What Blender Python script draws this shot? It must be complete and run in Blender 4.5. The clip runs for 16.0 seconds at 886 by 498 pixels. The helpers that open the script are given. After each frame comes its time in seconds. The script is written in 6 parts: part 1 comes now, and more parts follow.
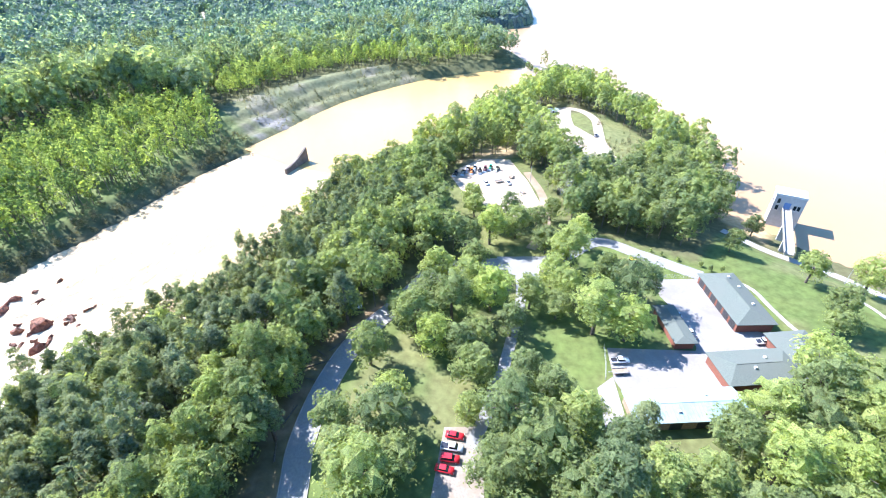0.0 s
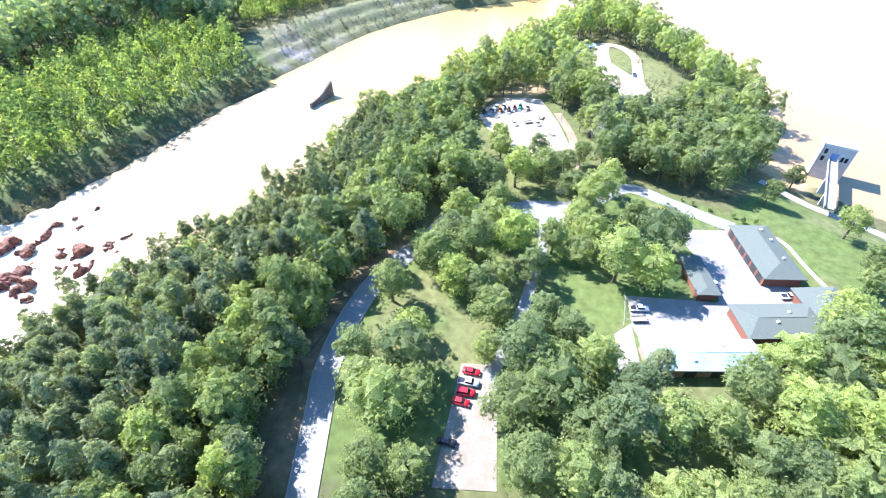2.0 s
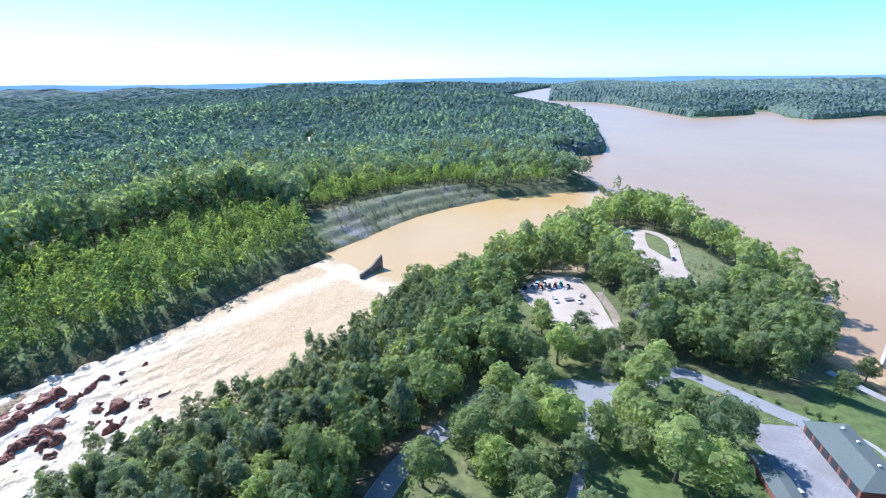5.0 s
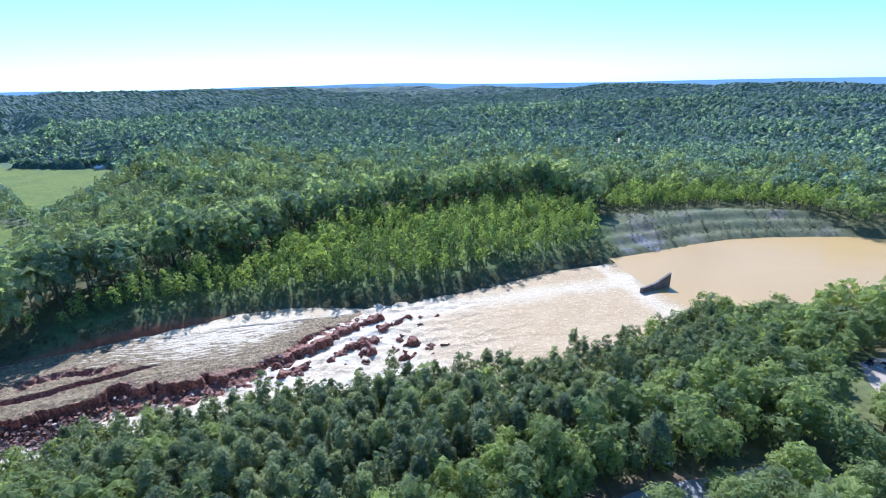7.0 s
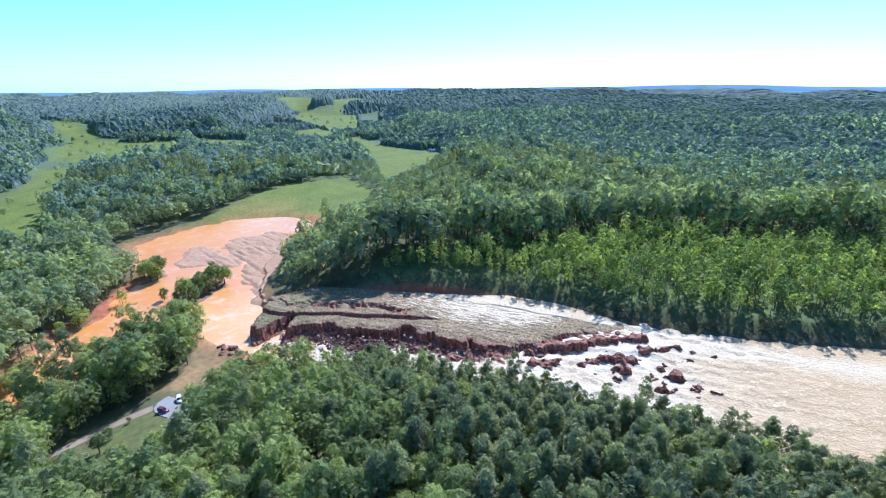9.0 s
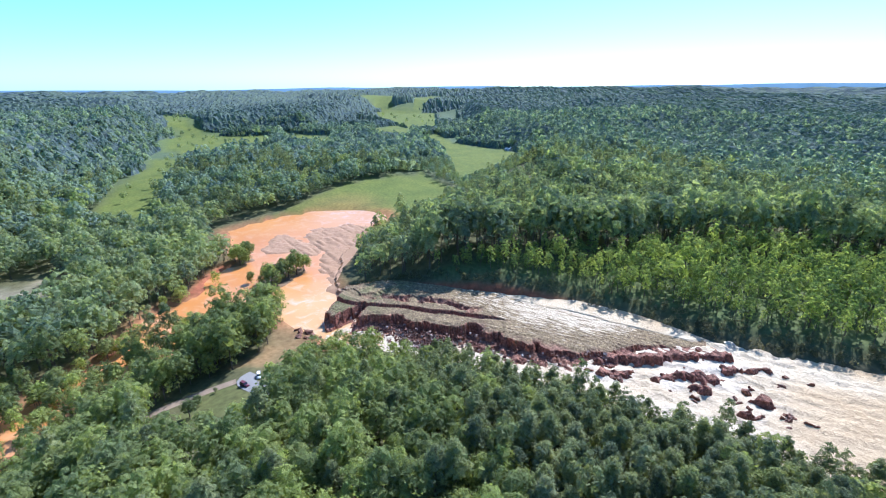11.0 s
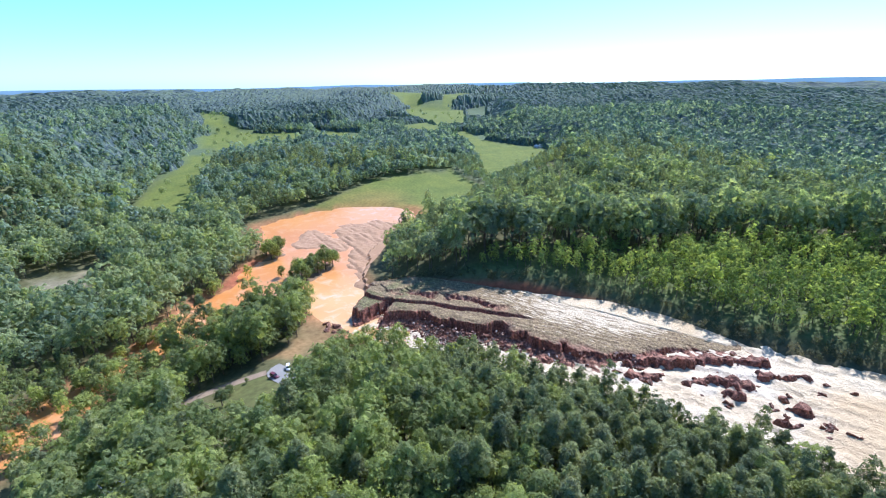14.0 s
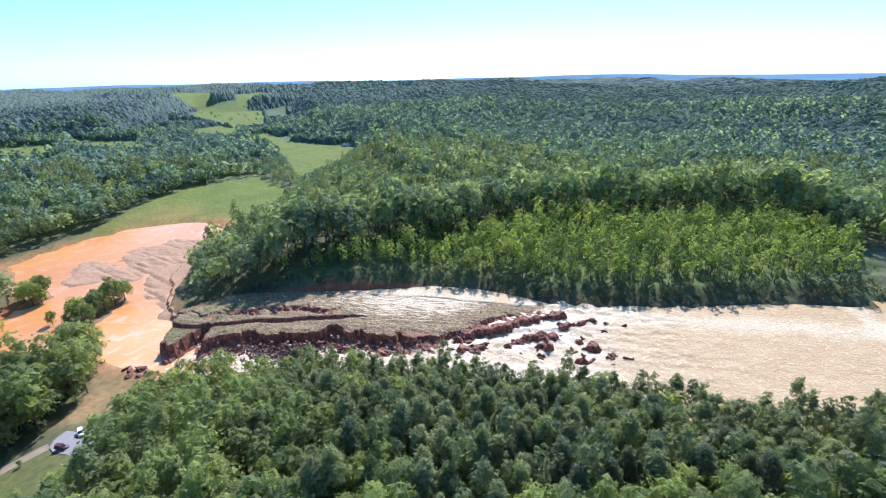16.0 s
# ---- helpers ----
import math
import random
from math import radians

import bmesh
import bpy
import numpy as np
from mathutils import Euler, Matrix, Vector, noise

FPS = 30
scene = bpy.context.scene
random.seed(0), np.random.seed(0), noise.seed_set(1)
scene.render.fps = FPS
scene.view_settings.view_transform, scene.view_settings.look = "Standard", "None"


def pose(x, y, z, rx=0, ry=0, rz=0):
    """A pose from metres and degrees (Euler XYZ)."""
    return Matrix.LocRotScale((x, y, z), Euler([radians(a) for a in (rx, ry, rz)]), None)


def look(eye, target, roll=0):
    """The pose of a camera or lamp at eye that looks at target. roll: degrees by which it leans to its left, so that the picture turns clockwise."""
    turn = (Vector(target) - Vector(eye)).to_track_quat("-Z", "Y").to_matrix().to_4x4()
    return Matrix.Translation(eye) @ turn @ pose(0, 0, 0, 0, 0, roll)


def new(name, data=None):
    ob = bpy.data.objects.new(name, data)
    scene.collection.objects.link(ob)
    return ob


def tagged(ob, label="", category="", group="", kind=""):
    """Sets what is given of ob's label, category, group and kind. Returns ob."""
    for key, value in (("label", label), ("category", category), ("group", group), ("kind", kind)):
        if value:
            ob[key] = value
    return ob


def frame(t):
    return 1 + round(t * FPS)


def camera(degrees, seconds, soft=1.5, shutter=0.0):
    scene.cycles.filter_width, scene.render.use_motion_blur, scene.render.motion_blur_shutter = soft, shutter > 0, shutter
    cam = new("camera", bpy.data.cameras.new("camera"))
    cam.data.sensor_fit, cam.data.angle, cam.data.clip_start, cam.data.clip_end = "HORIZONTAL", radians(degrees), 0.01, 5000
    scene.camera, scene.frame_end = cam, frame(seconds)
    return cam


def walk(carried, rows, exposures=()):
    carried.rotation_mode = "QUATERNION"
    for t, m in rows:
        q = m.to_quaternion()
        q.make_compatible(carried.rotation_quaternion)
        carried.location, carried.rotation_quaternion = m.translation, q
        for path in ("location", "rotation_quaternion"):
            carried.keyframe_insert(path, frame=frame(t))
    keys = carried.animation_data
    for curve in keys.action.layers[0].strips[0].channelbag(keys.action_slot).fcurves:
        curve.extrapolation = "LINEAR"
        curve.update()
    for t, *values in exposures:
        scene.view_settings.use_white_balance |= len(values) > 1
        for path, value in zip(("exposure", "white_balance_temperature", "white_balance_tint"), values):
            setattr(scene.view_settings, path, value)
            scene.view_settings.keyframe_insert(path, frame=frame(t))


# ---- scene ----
cam = camera(87.43, 16.0, soft=1.1)
PATH = [
    (0.0, pose(0, 0, 105, 55.49, 0.44, 0.00)),
    (0.5, pose(0, 0, 105, 55.56, 0.43, 0.43)),
    (1.0, pose(0, 0, 105, 55.64, 0.51, 1.29)),
    (1.1, pose(0, 0, 105, 55.77, 0.51, 1.51)),
    (1.2, pose(0, 0, 105, 55.77, 0.51, 1.73)),
    (1.3, pose(0, 0, 105, 53.67, 0.52, 1.96)),
    (1.4, pose(0, 0, 105, 50.90, 0.52, 2.18)),
    (1.5, pose(0, 0, 105, 49.19, 0.61, 2.41)),
    (1.6, pose(0, 0, 105, 48.31, 0.53, 2.64)),
    (1.7, pose(0, 0, 105, 47.94, 0.54, 2.87)),
    (1.8, pose(0, 0, 105, 47.57, 0.54, 3.10)),
    (1.9, pose(0, 0, 105, 47.63, 0.55, 3.33)),
    (2.0, pose(0, 0, 105, 48.28, 0.54, 3.56)),
    (2.1, pose(0, 0, 105, 49.06, 0.55, 3.79)),
    (2.2, pose(0, 0, 105, 50.96, 0.55, 4.02)),
    (2.3, pose(0, 0, 105, 53.28, 0.56, 4.25)),
    (2.4, pose(0, 0, 105, 55.64, 0.56, 4.48)),
    (2.5, pose(0, 0, 105, 58.38, 0.40, 4.71)),
    (2.6, pose(0, 0, 105, 61.32, 0.56, 4.90)),
    (2.7, pose(0, 0, 105, 64.96, 0.56, 5.08)),
    (2.8, pose(0, 0, 105, 67.17, 0.57, 5.26)),
    (2.9, pose(0, 0, 105, 68.40, 0.57, 5.44)),
    (3.0, pose(0, 0, 105, 69.24, 0.57, 5.62)),
    (3.1, pose(0, 0, 105, 69.93, 0.58, 5.84)),
    (3.2, pose(0, 0, 105, 70.07, 0.60, 6.06)),
    (5.5, pose(0, 0, 105, 69.05, 0.90, 12.10)),
    (6.0, pose(0, 0, 105, 69.26, 1.02, 20.55)),
    (6.5, pose(0, 0, 105, 69.57, 1.07, 32.41)),
    (7.0, pose(0, 0, 105, 69.83, 0.85, 45.35)),
    (7.5, pose(0, 0, 105, 70.02, 0.69, 58.08)),
    (8.0, pose(0, 0, 105, 70.14, 0.44, 67.90)),
    (8.5, pose(0, 0, 105, 70.21, 0.38, 75.18)),
    (9.0, pose(0, 0, 105, 70.24, 0.35, 80.66)),
    (9.5, pose(0, 0, 105, 70.24, 0.38, 84.07)),
    (10.0, pose(0, 0, 105, 70.20, 0.38, 86.65)),
    (12.5, pose(0, 0, 105, 69.98, 0.63, 91.57)),
    (13.0, pose(0, 0, 105, 69.92, 0.71, 91.95)),
    (13.5, pose(0, 0, 105, 69.84, 0.78, 92.74)),
    (14.0, pose(0, 0, 105, 69.80, 0.83, 93.29)),
    (14.5, pose(0, 0, 105, 69.78, 0.85, 92.93)),
    (15.0, pose(0, 0, 105, 69.73, 0.85, 92.32)),
    (15.5, pose(0, 0, 105, 69.71, 0.90, 91.58)),
    (15.6, pose(0, 0, 105, 69.62, 0.90, 90.90)),
    (15.7, pose(0, 0, 105, 69.52, 0.90, 89.00)),
    (15.8, pose(0, 0, 105, 69.43, 0.90, 85.40)),
    (15.9, pose(0, 0, 105, 69.34, 0.90, 78.90)),
    (16.0, pose(0, 0, 105, 69.24, 0.96, 70.26)),
]
EXPOSURES = [(0.0, 2.22, 5780, 15), (1.5, 2.22, 5740, 15), (2.5, 2.3, 5680, 15), (3.2, 2.12, 5640, 15), (5.3, 1.22, 5140, 16), (8.0, 1.09, 5030, 16), (10.0, 1.08, 5270, 16.5), (13.0, 1.1, 5460, 17.5), (16.0, 1.08, 5590, 17.5)]
walk(cam, PATH, EXPOSURES)

# ---- light ----
SUN_AZ, SUN_EL = radians(58), radians(46)
sun_way = Vector((-math.sin(SUN_AZ) * math.cos(SUN_EL), math.cos(SUN_AZ) * math.cos(SUN_EL), math.sin(SUN_EL)))
world = bpy.data.worlds.new("sky")
scene.world = world
world.use_nodes = True
wn = world.node_tree
sky = wn.nodes.new("ShaderNodeTexSky")
sky.sky_type, sky.sun_disc = "NISHITA", False
sky.sun_elevation, sky.sun_rotation = SUN_EL, -SUN_AZ
sky.altitude, sky.air_density, sky.dust_density, sky.ozone_density = 120, 1.0, 0.3, 2.0
tint = wn.nodes.new("ShaderNodeMix")
tint.data_type, tint.blend_type = "RGBA", "MULTIPLY"
tint.inputs[0].default_value = 1.0
tint.inputs[7].default_value = (0.61, 0.95, 1.12, 1)
wn.links.new(sky.outputs[0], tint.inputs[6])
wn.links.new(tint.outputs[2], wn.nodes["Background"].inputs[0])
wn.nodes["Background"].inputs[1].default_value = 0.1
sun_data = bpy.data.lights.new("sun", "SUN")
sun_data.energy, sun_data.angle, sun_data.color = 4.2, radians(0.53), (1.0, 0.96, 0.9)
sun = new("sun", sun_data)
sun.matrix_world = look(sun_way * 900, (0, 0, 0))


# ---- materials ----
def node(nt, kind, **values):
    nd = nt.nodes.new(kind)
    for key, value in values.items():
        if key in nd.inputs:
            nd.inputs[key].default_value = value
    return nd


def ramp(nt, fac, stops):
    rp = nt.nodes.new("ShaderNodeValToRGB")
    while len(rp.color_ramp.elements) < len(stops):
        rp.color_ramp.elements.new(0.5)
    for el, (at, col) in zip(rp.color_ramp.elements, stops):
        el.position, el.color = at, (*col, 1)
    nt.links.new(fac, rp.inputs[0])
    return rp.outputs[0]


def noise_at(nt, scale, detail=4, stretch=None, turn=0.0, rough=0.55, warp=0.0):
    co = nt.nodes.new("ShaderNodeNewGeometry").outputs["Position"]
    if stretch:
        mp = nt.nodes.new("ShaderNodeMapping")
        mp.vector_type = "TEXTURE"
        mp.inputs["Rotation"].default_value = (0, 0, turn)
        mp.inputs["Scale"].default_value = tuple(1 / k for k in stretch)
        nt.links.new(co, mp.inputs[0])
        co = mp.outputs[0]
    nz = node(nt, "ShaderNodeTexNoise", Scale=scale, Detail=detail, Roughness=rough, Distortion=warp)
    nt.links.new(co, nz.inputs["Vector"])
    return nz.outputs[0]


def mixed(nt, fac, a, b, mode="MIX"):
    mx = nt.nodes.new("ShaderNodeMix")
    mx.data_type, mx.blend_type = "RGBA", mode
    for sock, v in ((mx.inputs[0], fac), (mx.inputs[6], a), (mx.inputs[7], b)):
        if isinstance(v, (int, float)):
            sock.default_value = v
        elif isinstance(v, tuple):
            sock.default_value = (*v, 1)
        else:
            nt.links.new(v, sock)
    return mx.outputs[2]


def material(name, rough=0.8, metal=0.0, spec=0.3):
    m = bpy.data.materials.new(name)
    m.use_nodes = True
    bs = m.node_tree.nodes["Principled BSDF"]
    bs.inputs["Roughness"].default_value, bs.inputs["Metallic"].default_value = rough, metal
    bs.inputs["Specular IOR Level"].default_value = spec
    return m, m.node_tree, bs


def bumped(nt, bs, height, strength, distance):
    bp = node(nt, "ShaderNodeBump", Strength=strength, Distance=distance)
    nt.links.new(height, bp.inputs["Height"])
    nt.links.new(bp.outputs[0], bs.inputs["Normal"])


def surface(name, dark, light, fine, coarse=0.0, rough=0.8, bump=0.0, metal=0.0, spec=0.3, stain=None, lean=(0.3, 0.7)):
    """Two-scale mottled surface: fine grain, broad stains."""
    m, nt, bs = material(name, rough, metal, spec)
    nz = noise_at(nt, fine)
    col = ramp(nt, nz, [(lean[0], dark), (lean[1], light)])
    if coarse:
        big = ramp(nt, noise_at(nt, coarse, 3), [(0.35, (0, 0, 0)), (0.65, (1, 1, 1))])
        col = mixed(nt, big, col, stain or tuple(0.75 * c for c in dark))
    nt.links.new(col, bs.inputs["Base Color"])
    if bump:
        bumped(nt, bs, nz, 0.6, bump)
    return m


def leaves(name, dark, light, through_share=0.3, gaps=1.8, spread=1.0, open_share=0.44, fleck_=0.36):
    """Foliage: a tone for each tree, a tint for each spray, fine leaf grain, and gaps between the leaves where open_share is set."""
    m, nt, bs = material(name, 0.75, spec=0.08)
    at = nt.nodes.new("ShaderNodeAttribute")
    at.attribute_name = "tone"
    info = nt.nodes.new("ShaderNodeObjectInfo")
    isl = nt.nodes.new("ShaderNodeNewGeometry").outputs["Random Per Island"]
    ad = node(nt, "ShaderNodeMath")
    ad.operation = "ADD"
    nt.links.new(at.outputs["Fac"], ad.inputs[0])
    nt.links.new(info.outputs["Random"], ad.inputs[1])
    fr = node(nt, "ShaderNodeMath")
    fr.operation = "FRACT"
    nt.links.new(ad.outputs[0], fr.inputs[0])
    mid = tuple(0.5 * (a + b) for a, b in zip(dark, light))
    tree = ramp(nt, fr.outputs[0], [(0.0, tuple(a * b for a, b in zip(dark, (0.8, 0.85, 1.05)))), (0.3, dark), (0.55, mid), (0.8, light), (0.92, tuple(a * b for a, b in zip(light, (1.04, 1.06, 0.88)))), (1.0, tuple(a * b for a, b in zip(mid, (1.08, 1.05, 1.3))))])
    leaf = ramp(nt, isl, [(0.0, tuple(1 - spread * k for k in (0.3, 0.26, 0.24))), (1.0, tuple(1 + spread * k for k in (0.25, 0.2, 0.1)))])
    grain = noise_at(nt, gaps * 1.6, 3, None, 0, 0.7)
    fleck = ramp(nt, grain, [(0.36, (1 - fleck_, 1 - fleck_, 1 - 0.85 * fleck_)), (0.64, (1 + fleck_, 1 + 0.95 * fleck_, 1 + 0.6 * fleck_))])
    col = mixed(nt, 1.0, mixed(nt, 1.0, tree, leaf, "MULTIPLY"), fleck, "MULTIPLY")
    nt.links.new(col, bs.inputs["Base Color"])
    bumped(nt, bs, grain, 0.8, 0.5 / gaps)
    tl = nt.nodes.new("ShaderNodeBsdfTranslucent")
    nt.links.new(mixed(nt, 1.0, col, (1.25, 1.2, 0.6), "MULTIPLY"), tl.inputs[0])
    mx = node(nt, "ShaderNodeMixShader", Fac=through_share)
    nt.links.new(bs.outputs[0], mx.inputs[1])
    nt.links.new(tl.outputs[0], mx.inputs[2])
    nt.links.new(mx.outputs[0], nt.nodes["Material Output"].inputs[0])
    if open_share:
        hole = ramp(nt, noise_at(nt, gaps, 3, None, 0, 0.65), [(open_share - 0.02, (1, 1, 1)), (open_share + 0.01, (0, 0, 0))])
        cut = nt.nodes.new("ShaderNodeMixShader")
        clear = nt.nodes.new("ShaderNodeBsdfTransparent")
        nt.links.new(hole, cut.inputs[0])
        nt.links.new(mx.outputs[0], cut.inputs[1])
        nt.links.new(clear.outputs[0], cut.inputs[2])
        nt.links.new(cut.outputs[0], nt.nodes["Material Output"].inputs[0])
    return m


M = {}
M["leaf"] = leaves("broad_leaves", (0.206, 0.252, 0.112), (0.336, 0.394, 0.15), 0.57, 2.9, 0.75, 0.45, 0.44)
# next three: leaf colour turns bluer with distance, haze mixed into the base
M["leaf_hill"] = leaves("hazed_hillside_leaves", (0.202, 0.258, 0.152), (0.324, 0.38, 0.206), 0.56, 1.2, 0.5, 0.45, 0.32)
M["leaf_hazed"] = leaves("hazed_upland_leaves", (0.192, 0.262, 0.222), (0.29, 0.366, 0.296), 0.58, 0.5, 0.4, 0, 0.3)
M["canopy"] = leaves("hazed_canopy_leaves", (0.162, 0.218, 0.196), (0.224, 0.288, 0.242), 0.56, 0.2, 0.0, 0, 0.36)
M["mud"] = surface("brown_mud", (0.16, 0.1, 0.055), (0.27, 0.17, 0.095), 0.6, 0.08, rough=0.9, stain=(0.2, 0.13, 0.075), bump=0.15)
M["leaf_young"] = leaves("young_leaves", (0.172, 0.242, 0.084), (0.34, 0.412, 0.144), 0.6, 2.6, 0.6, 0.44, 0.42)
M["needle"] = leaves("pine_needles", (0.172, 0.204, 0.11), (0.274, 0.306, 0.156), 0.46, 3.0, 0.7, 0.47)
M["brush"] = leaves("bank_brush", (0.13, 0.14, 0.085), (0.24, 0.225, 0.14), 0.4)
M["bark"] = surface("bark", (0.06, 0.045, 0.035), (0.17, 0.14, 0.11), 3.0, rough=0.95)
M["deadwood"] = surface("dead_wood", (0.2, 0.18, 0.16), (0.36, 0.33, 0.3), 2.0, rough=0.95)
M["asphalt"] = surface("asphalt", (0.185, 0.18, 0.173), (0.27, 0.262, 0.25), 1.5, 0.08, rough=0.9, stain=(0.205, 0.198, 0.188))
M["concrete"] = surface("concrete", (0.27, 0.25, 0.23), (0.36, 0.34, 0.31), 1.2, 0.1, rough=0.9, stain=(0.27, 0.245, 0.22))
M["gravel"] = surface("gravel", (0.31, 0.25, 0.185), (0.47, 0.385, 0.295), 2.2, 0.07, rough=0.95, stain=(0.33, 0.26, 0.19), bump=0.05)
M["lot_gravel"] = surface("parking_gravel", (0.2, 0.17, 0.14), (0.31, 0.265, 0.22), 2.0, 0.2, rough=0.95, stain=(0.2, 0.16, 0.12), bump=0.05)
M["yard"] = surface("yard_concrete", (0.2, 0.186, 0.176), (0.29, 0.27, 0.252), 1.2, 0.1, rough=0.9, stain=(0.19, 0.173, 0.16))
M["dirt_track"] = surface("dirt_track", (0.24, 0.18, 0.12), (0.34, 0.26, 0.19), 0.8, 0.1, rough=0.95)
M["roof_green"] = surface("green_shingle", (0.088, 0.103, 0.09), (0.128, 0.142, 0.125), 3.0, 0.15, rough=0.92, spec=0.1, stain=(0.112, 0.122, 0.108))
M["roof_blue"] = surface("pale_blue_metal_roof", (0.2, 0.29, 0.31), (0.27, 0.36, 0.37), 0.6, 0.12, rough=0.45, spec=0.5, stain=(0.3, 0.34, 0.33))
M["roof_pale"] = surface("pale_metal_roof", (0.5, 0.48, 0.46), (0.6, 0.59, 0.57), 0.5, rough=0.5)
M["brick"] = surface("red_brick", (0.14, 0.055, 0.038), (0.22, 0.09, 0.06), 4.0, rough=0.9)
M["wood_wall"] = surface("weathered_boards", (0.2, 0.14, 0.1), (0.33, 0.25, 0.18), 2.0, rough=0.9)
M["dark"] = surface("dark_opening", (0.02, 0.02, 0.022), (0.05, 0.05, 0.055), 2.0, rough=0.5)
M["tower_wall"] = surface("tower_concrete", (0.42, 0.42, 0.41), (0.52, 0.52, 0.51), 0.6, 0.12, rough=0.85, stain=(0.38, 0.365, 0.345))
M["fin_wall"] = surface("old_concrete", (0.14, 0.115, 0.095), (0.27, 0.235, 0.2), 0.5, 0.15, rough=0.9, stain=(0.12, 0.1, 0.09))
M["steel"] = surface("galvanised_steel", (0.4, 0.41, 0.42), (0.55, 0.56, 0.57), 3.0, rough=0.45, metal=0.6)
M["rubber"] = surface("tyre_rubber", (0.015, 0.015, 0.015), (0.03, 0.03, 0.03), 8.0, rough=0.9)
M["glass"], _nt, _bs = material("vehicle_glass", 0.06, spec=0.6)
_bs.inputs["Base Color"].default_value = (0.02, 0.025, 0.03, 1)


def paint(name, col, rough=0.3):
    return surface(name, tuple(0.85 * c for c in col), col, 1.5, rough=rough, spec=0.5)


for _n, _c in (("red", (0.55, 0.02, 0.03)), ("white", (0.8, 0.8, 0.8)), ("blue", (0.08, 0.2, 0.42)), ("silver", (0.5, 0.52, 0.54)), ("maroon", (0.12, 0.03, 0.05)),
               ("black", (0.03, 0.03, 0.04)), ("yellow", (0.8, 0.5, 0.02)), ("orange", (0.65, 0.2, 0.03)), ("green", (0.03, 0.3, 0.2)), ("navy", (0.03, 0.07, 0.2)), ("tan", (0.45, 0.38, 0.28))):
    M[_n] = paint("paint_" + _n, _c)

FLOW_TURN = math.atan2(0.846, 0.533)   # along the spillway's fall


def muddy(name, deep, pale, scale, rough, foam=None, bump=0.15, stretch=(1, 1, 1), foam_edge=(0.52, 0.62), zone=False, spec=0.5):
    m, nt, bs = material(name, rough, spec=spec)
    nz = noise_at(nt, scale, 5, stretch, FLOW_TURN, warp=0.6)
    col = ramp(nt, nz, [(0.3, deep), (0.7, pale)])
    if foam:
        fz = noise_at(nt, scale * 9, 6, stretch, FLOW_TURN, 0.65, 0.8)
        white = ramp(nt, fz, [(foam_edge[0], (0, 0, 0)), (foam_edge[1], (1, 1, 1))])
        col = mixed(nt, white, col, foam)
    if zone:
        at = nt.nodes.new("ShaderNodeAttribute")
        at.attribute_name = "zone"
        col = mixed(nt, 1.0, at.outputs["Color"], col, "MULTIPLY")
    nt.links.new(col, bs.inputs["Base Color"])
    bumped(nt, bs, noise_at(nt, scale * 9, 5, stretch, FLOW_TURN, 0.62, 0.7), 0.8, bump)
    return m


M["lake"] = muddy("lake_water", (0.29, 0.184, 0.094), (0.35, 0.228, 0.124), 0.004, 0.3, bump=0.03, spec=0.12)
M["pool"] = muddy("approach_water", (0.38, 0.243, 0.09), (0.435, 0.283, 0.113), 0.01, 0.28, bump=0.04, spec=0.2)
M["chute"] = muddy("chute_water", (0.84, 0.8, 0.74), (1.0, 1.0, 1.0), 0.06, 0.7, foam=(1.16, 1.16, 1.16), bump=1.3, stretch=(0.95, 1.15, 1), zone=True, spec=0.1)
M["flood"] = muddy("flood_water", (0.5, 0.21, 0.054), (0.56, 0.268, 0.082), 0.012, 0.35, foam=(0.58, 0.36, 0.2), bump=0.12, foam_edge=(0.5, 0.75), zone=True)

# ground: zone tint is stored as a colour attribute, grain comes from noise
_m, _nt, _bs = material("ground", 0.95, spec=0.15)
_at = _nt.nodes.new("ShaderNodeAttribute")
_at.attribute_name = "zone"
_g = ramp(_nt, noise_at(_nt, 0.35, 6), [(0.3, (0.72, 0.7, 0.66)), (0.7, (1.22, 1.22, 1.2))])
_g2 = ramp(_nt, noise_at(_nt, 0.035, 4), [(0.35, (0.85, 0.88, 0.85)), (0.65, (1.15, 1.08, 1.0))])
_c = mixed(_nt, 1.0, mixed(_nt, 1.0, _at.outputs["Color"], _g, "MULTIPLY"), _g2, "MULTIPLY")
_nt.links.new(_c, _bs.inputs["Base Color"])
bumped(_nt, _bs, noise_at(_nt, 1.2, 5), 0.6, 0.15)
M["ground"] = _m
_m, _nt, _bs = material("washed_rock", 0.85, spec=0.25)
_r = ramp(_nt, noise_at(_nt, 0.25, 7, (0.4, 1.2, 1.6), FLOW_TURN, 0.65), [(0.3, (0.045, 0.02, 0.016)), (0.48, (0.15, 0.07, 0.048)), (0.6, (0.23, 0.13, 0.095)), (0.72, (0.4, 0.28, 0.22))])
_at = _nt.nodes.new("ShaderNodeAttribute")
_at.attribute_name = "zone"
_tex = ramp(_nt, noise_at(_nt, 0.7, 9, None, 0, 0.78, 0.4), [(0.36, (0.22, 0.2, 0.2)), (0.5, (0.9, 0.9, 0.9)), (0.63, (2.0, 1.95, 1.9))])
_dry = mixed(_nt, 0.25, mixed(_nt, 1.0, _at.outputs["Color"], _tex, "MULTIPLY"), _r)
_ml = node(_nt, "ShaderNodeMath")
_ml.operation = "MULTIPLY_ADD"
_nt.links.new(_at.outputs["Alpha"], _ml.inputs[0])
_ml.inputs[1].default_value = 0.3
_nt.links.new(noise_at(_nt, 1.3, 6, (0.1, 0.75, 1), FLOW_TURN, 0.72, 0.5), _ml.inputs[2])
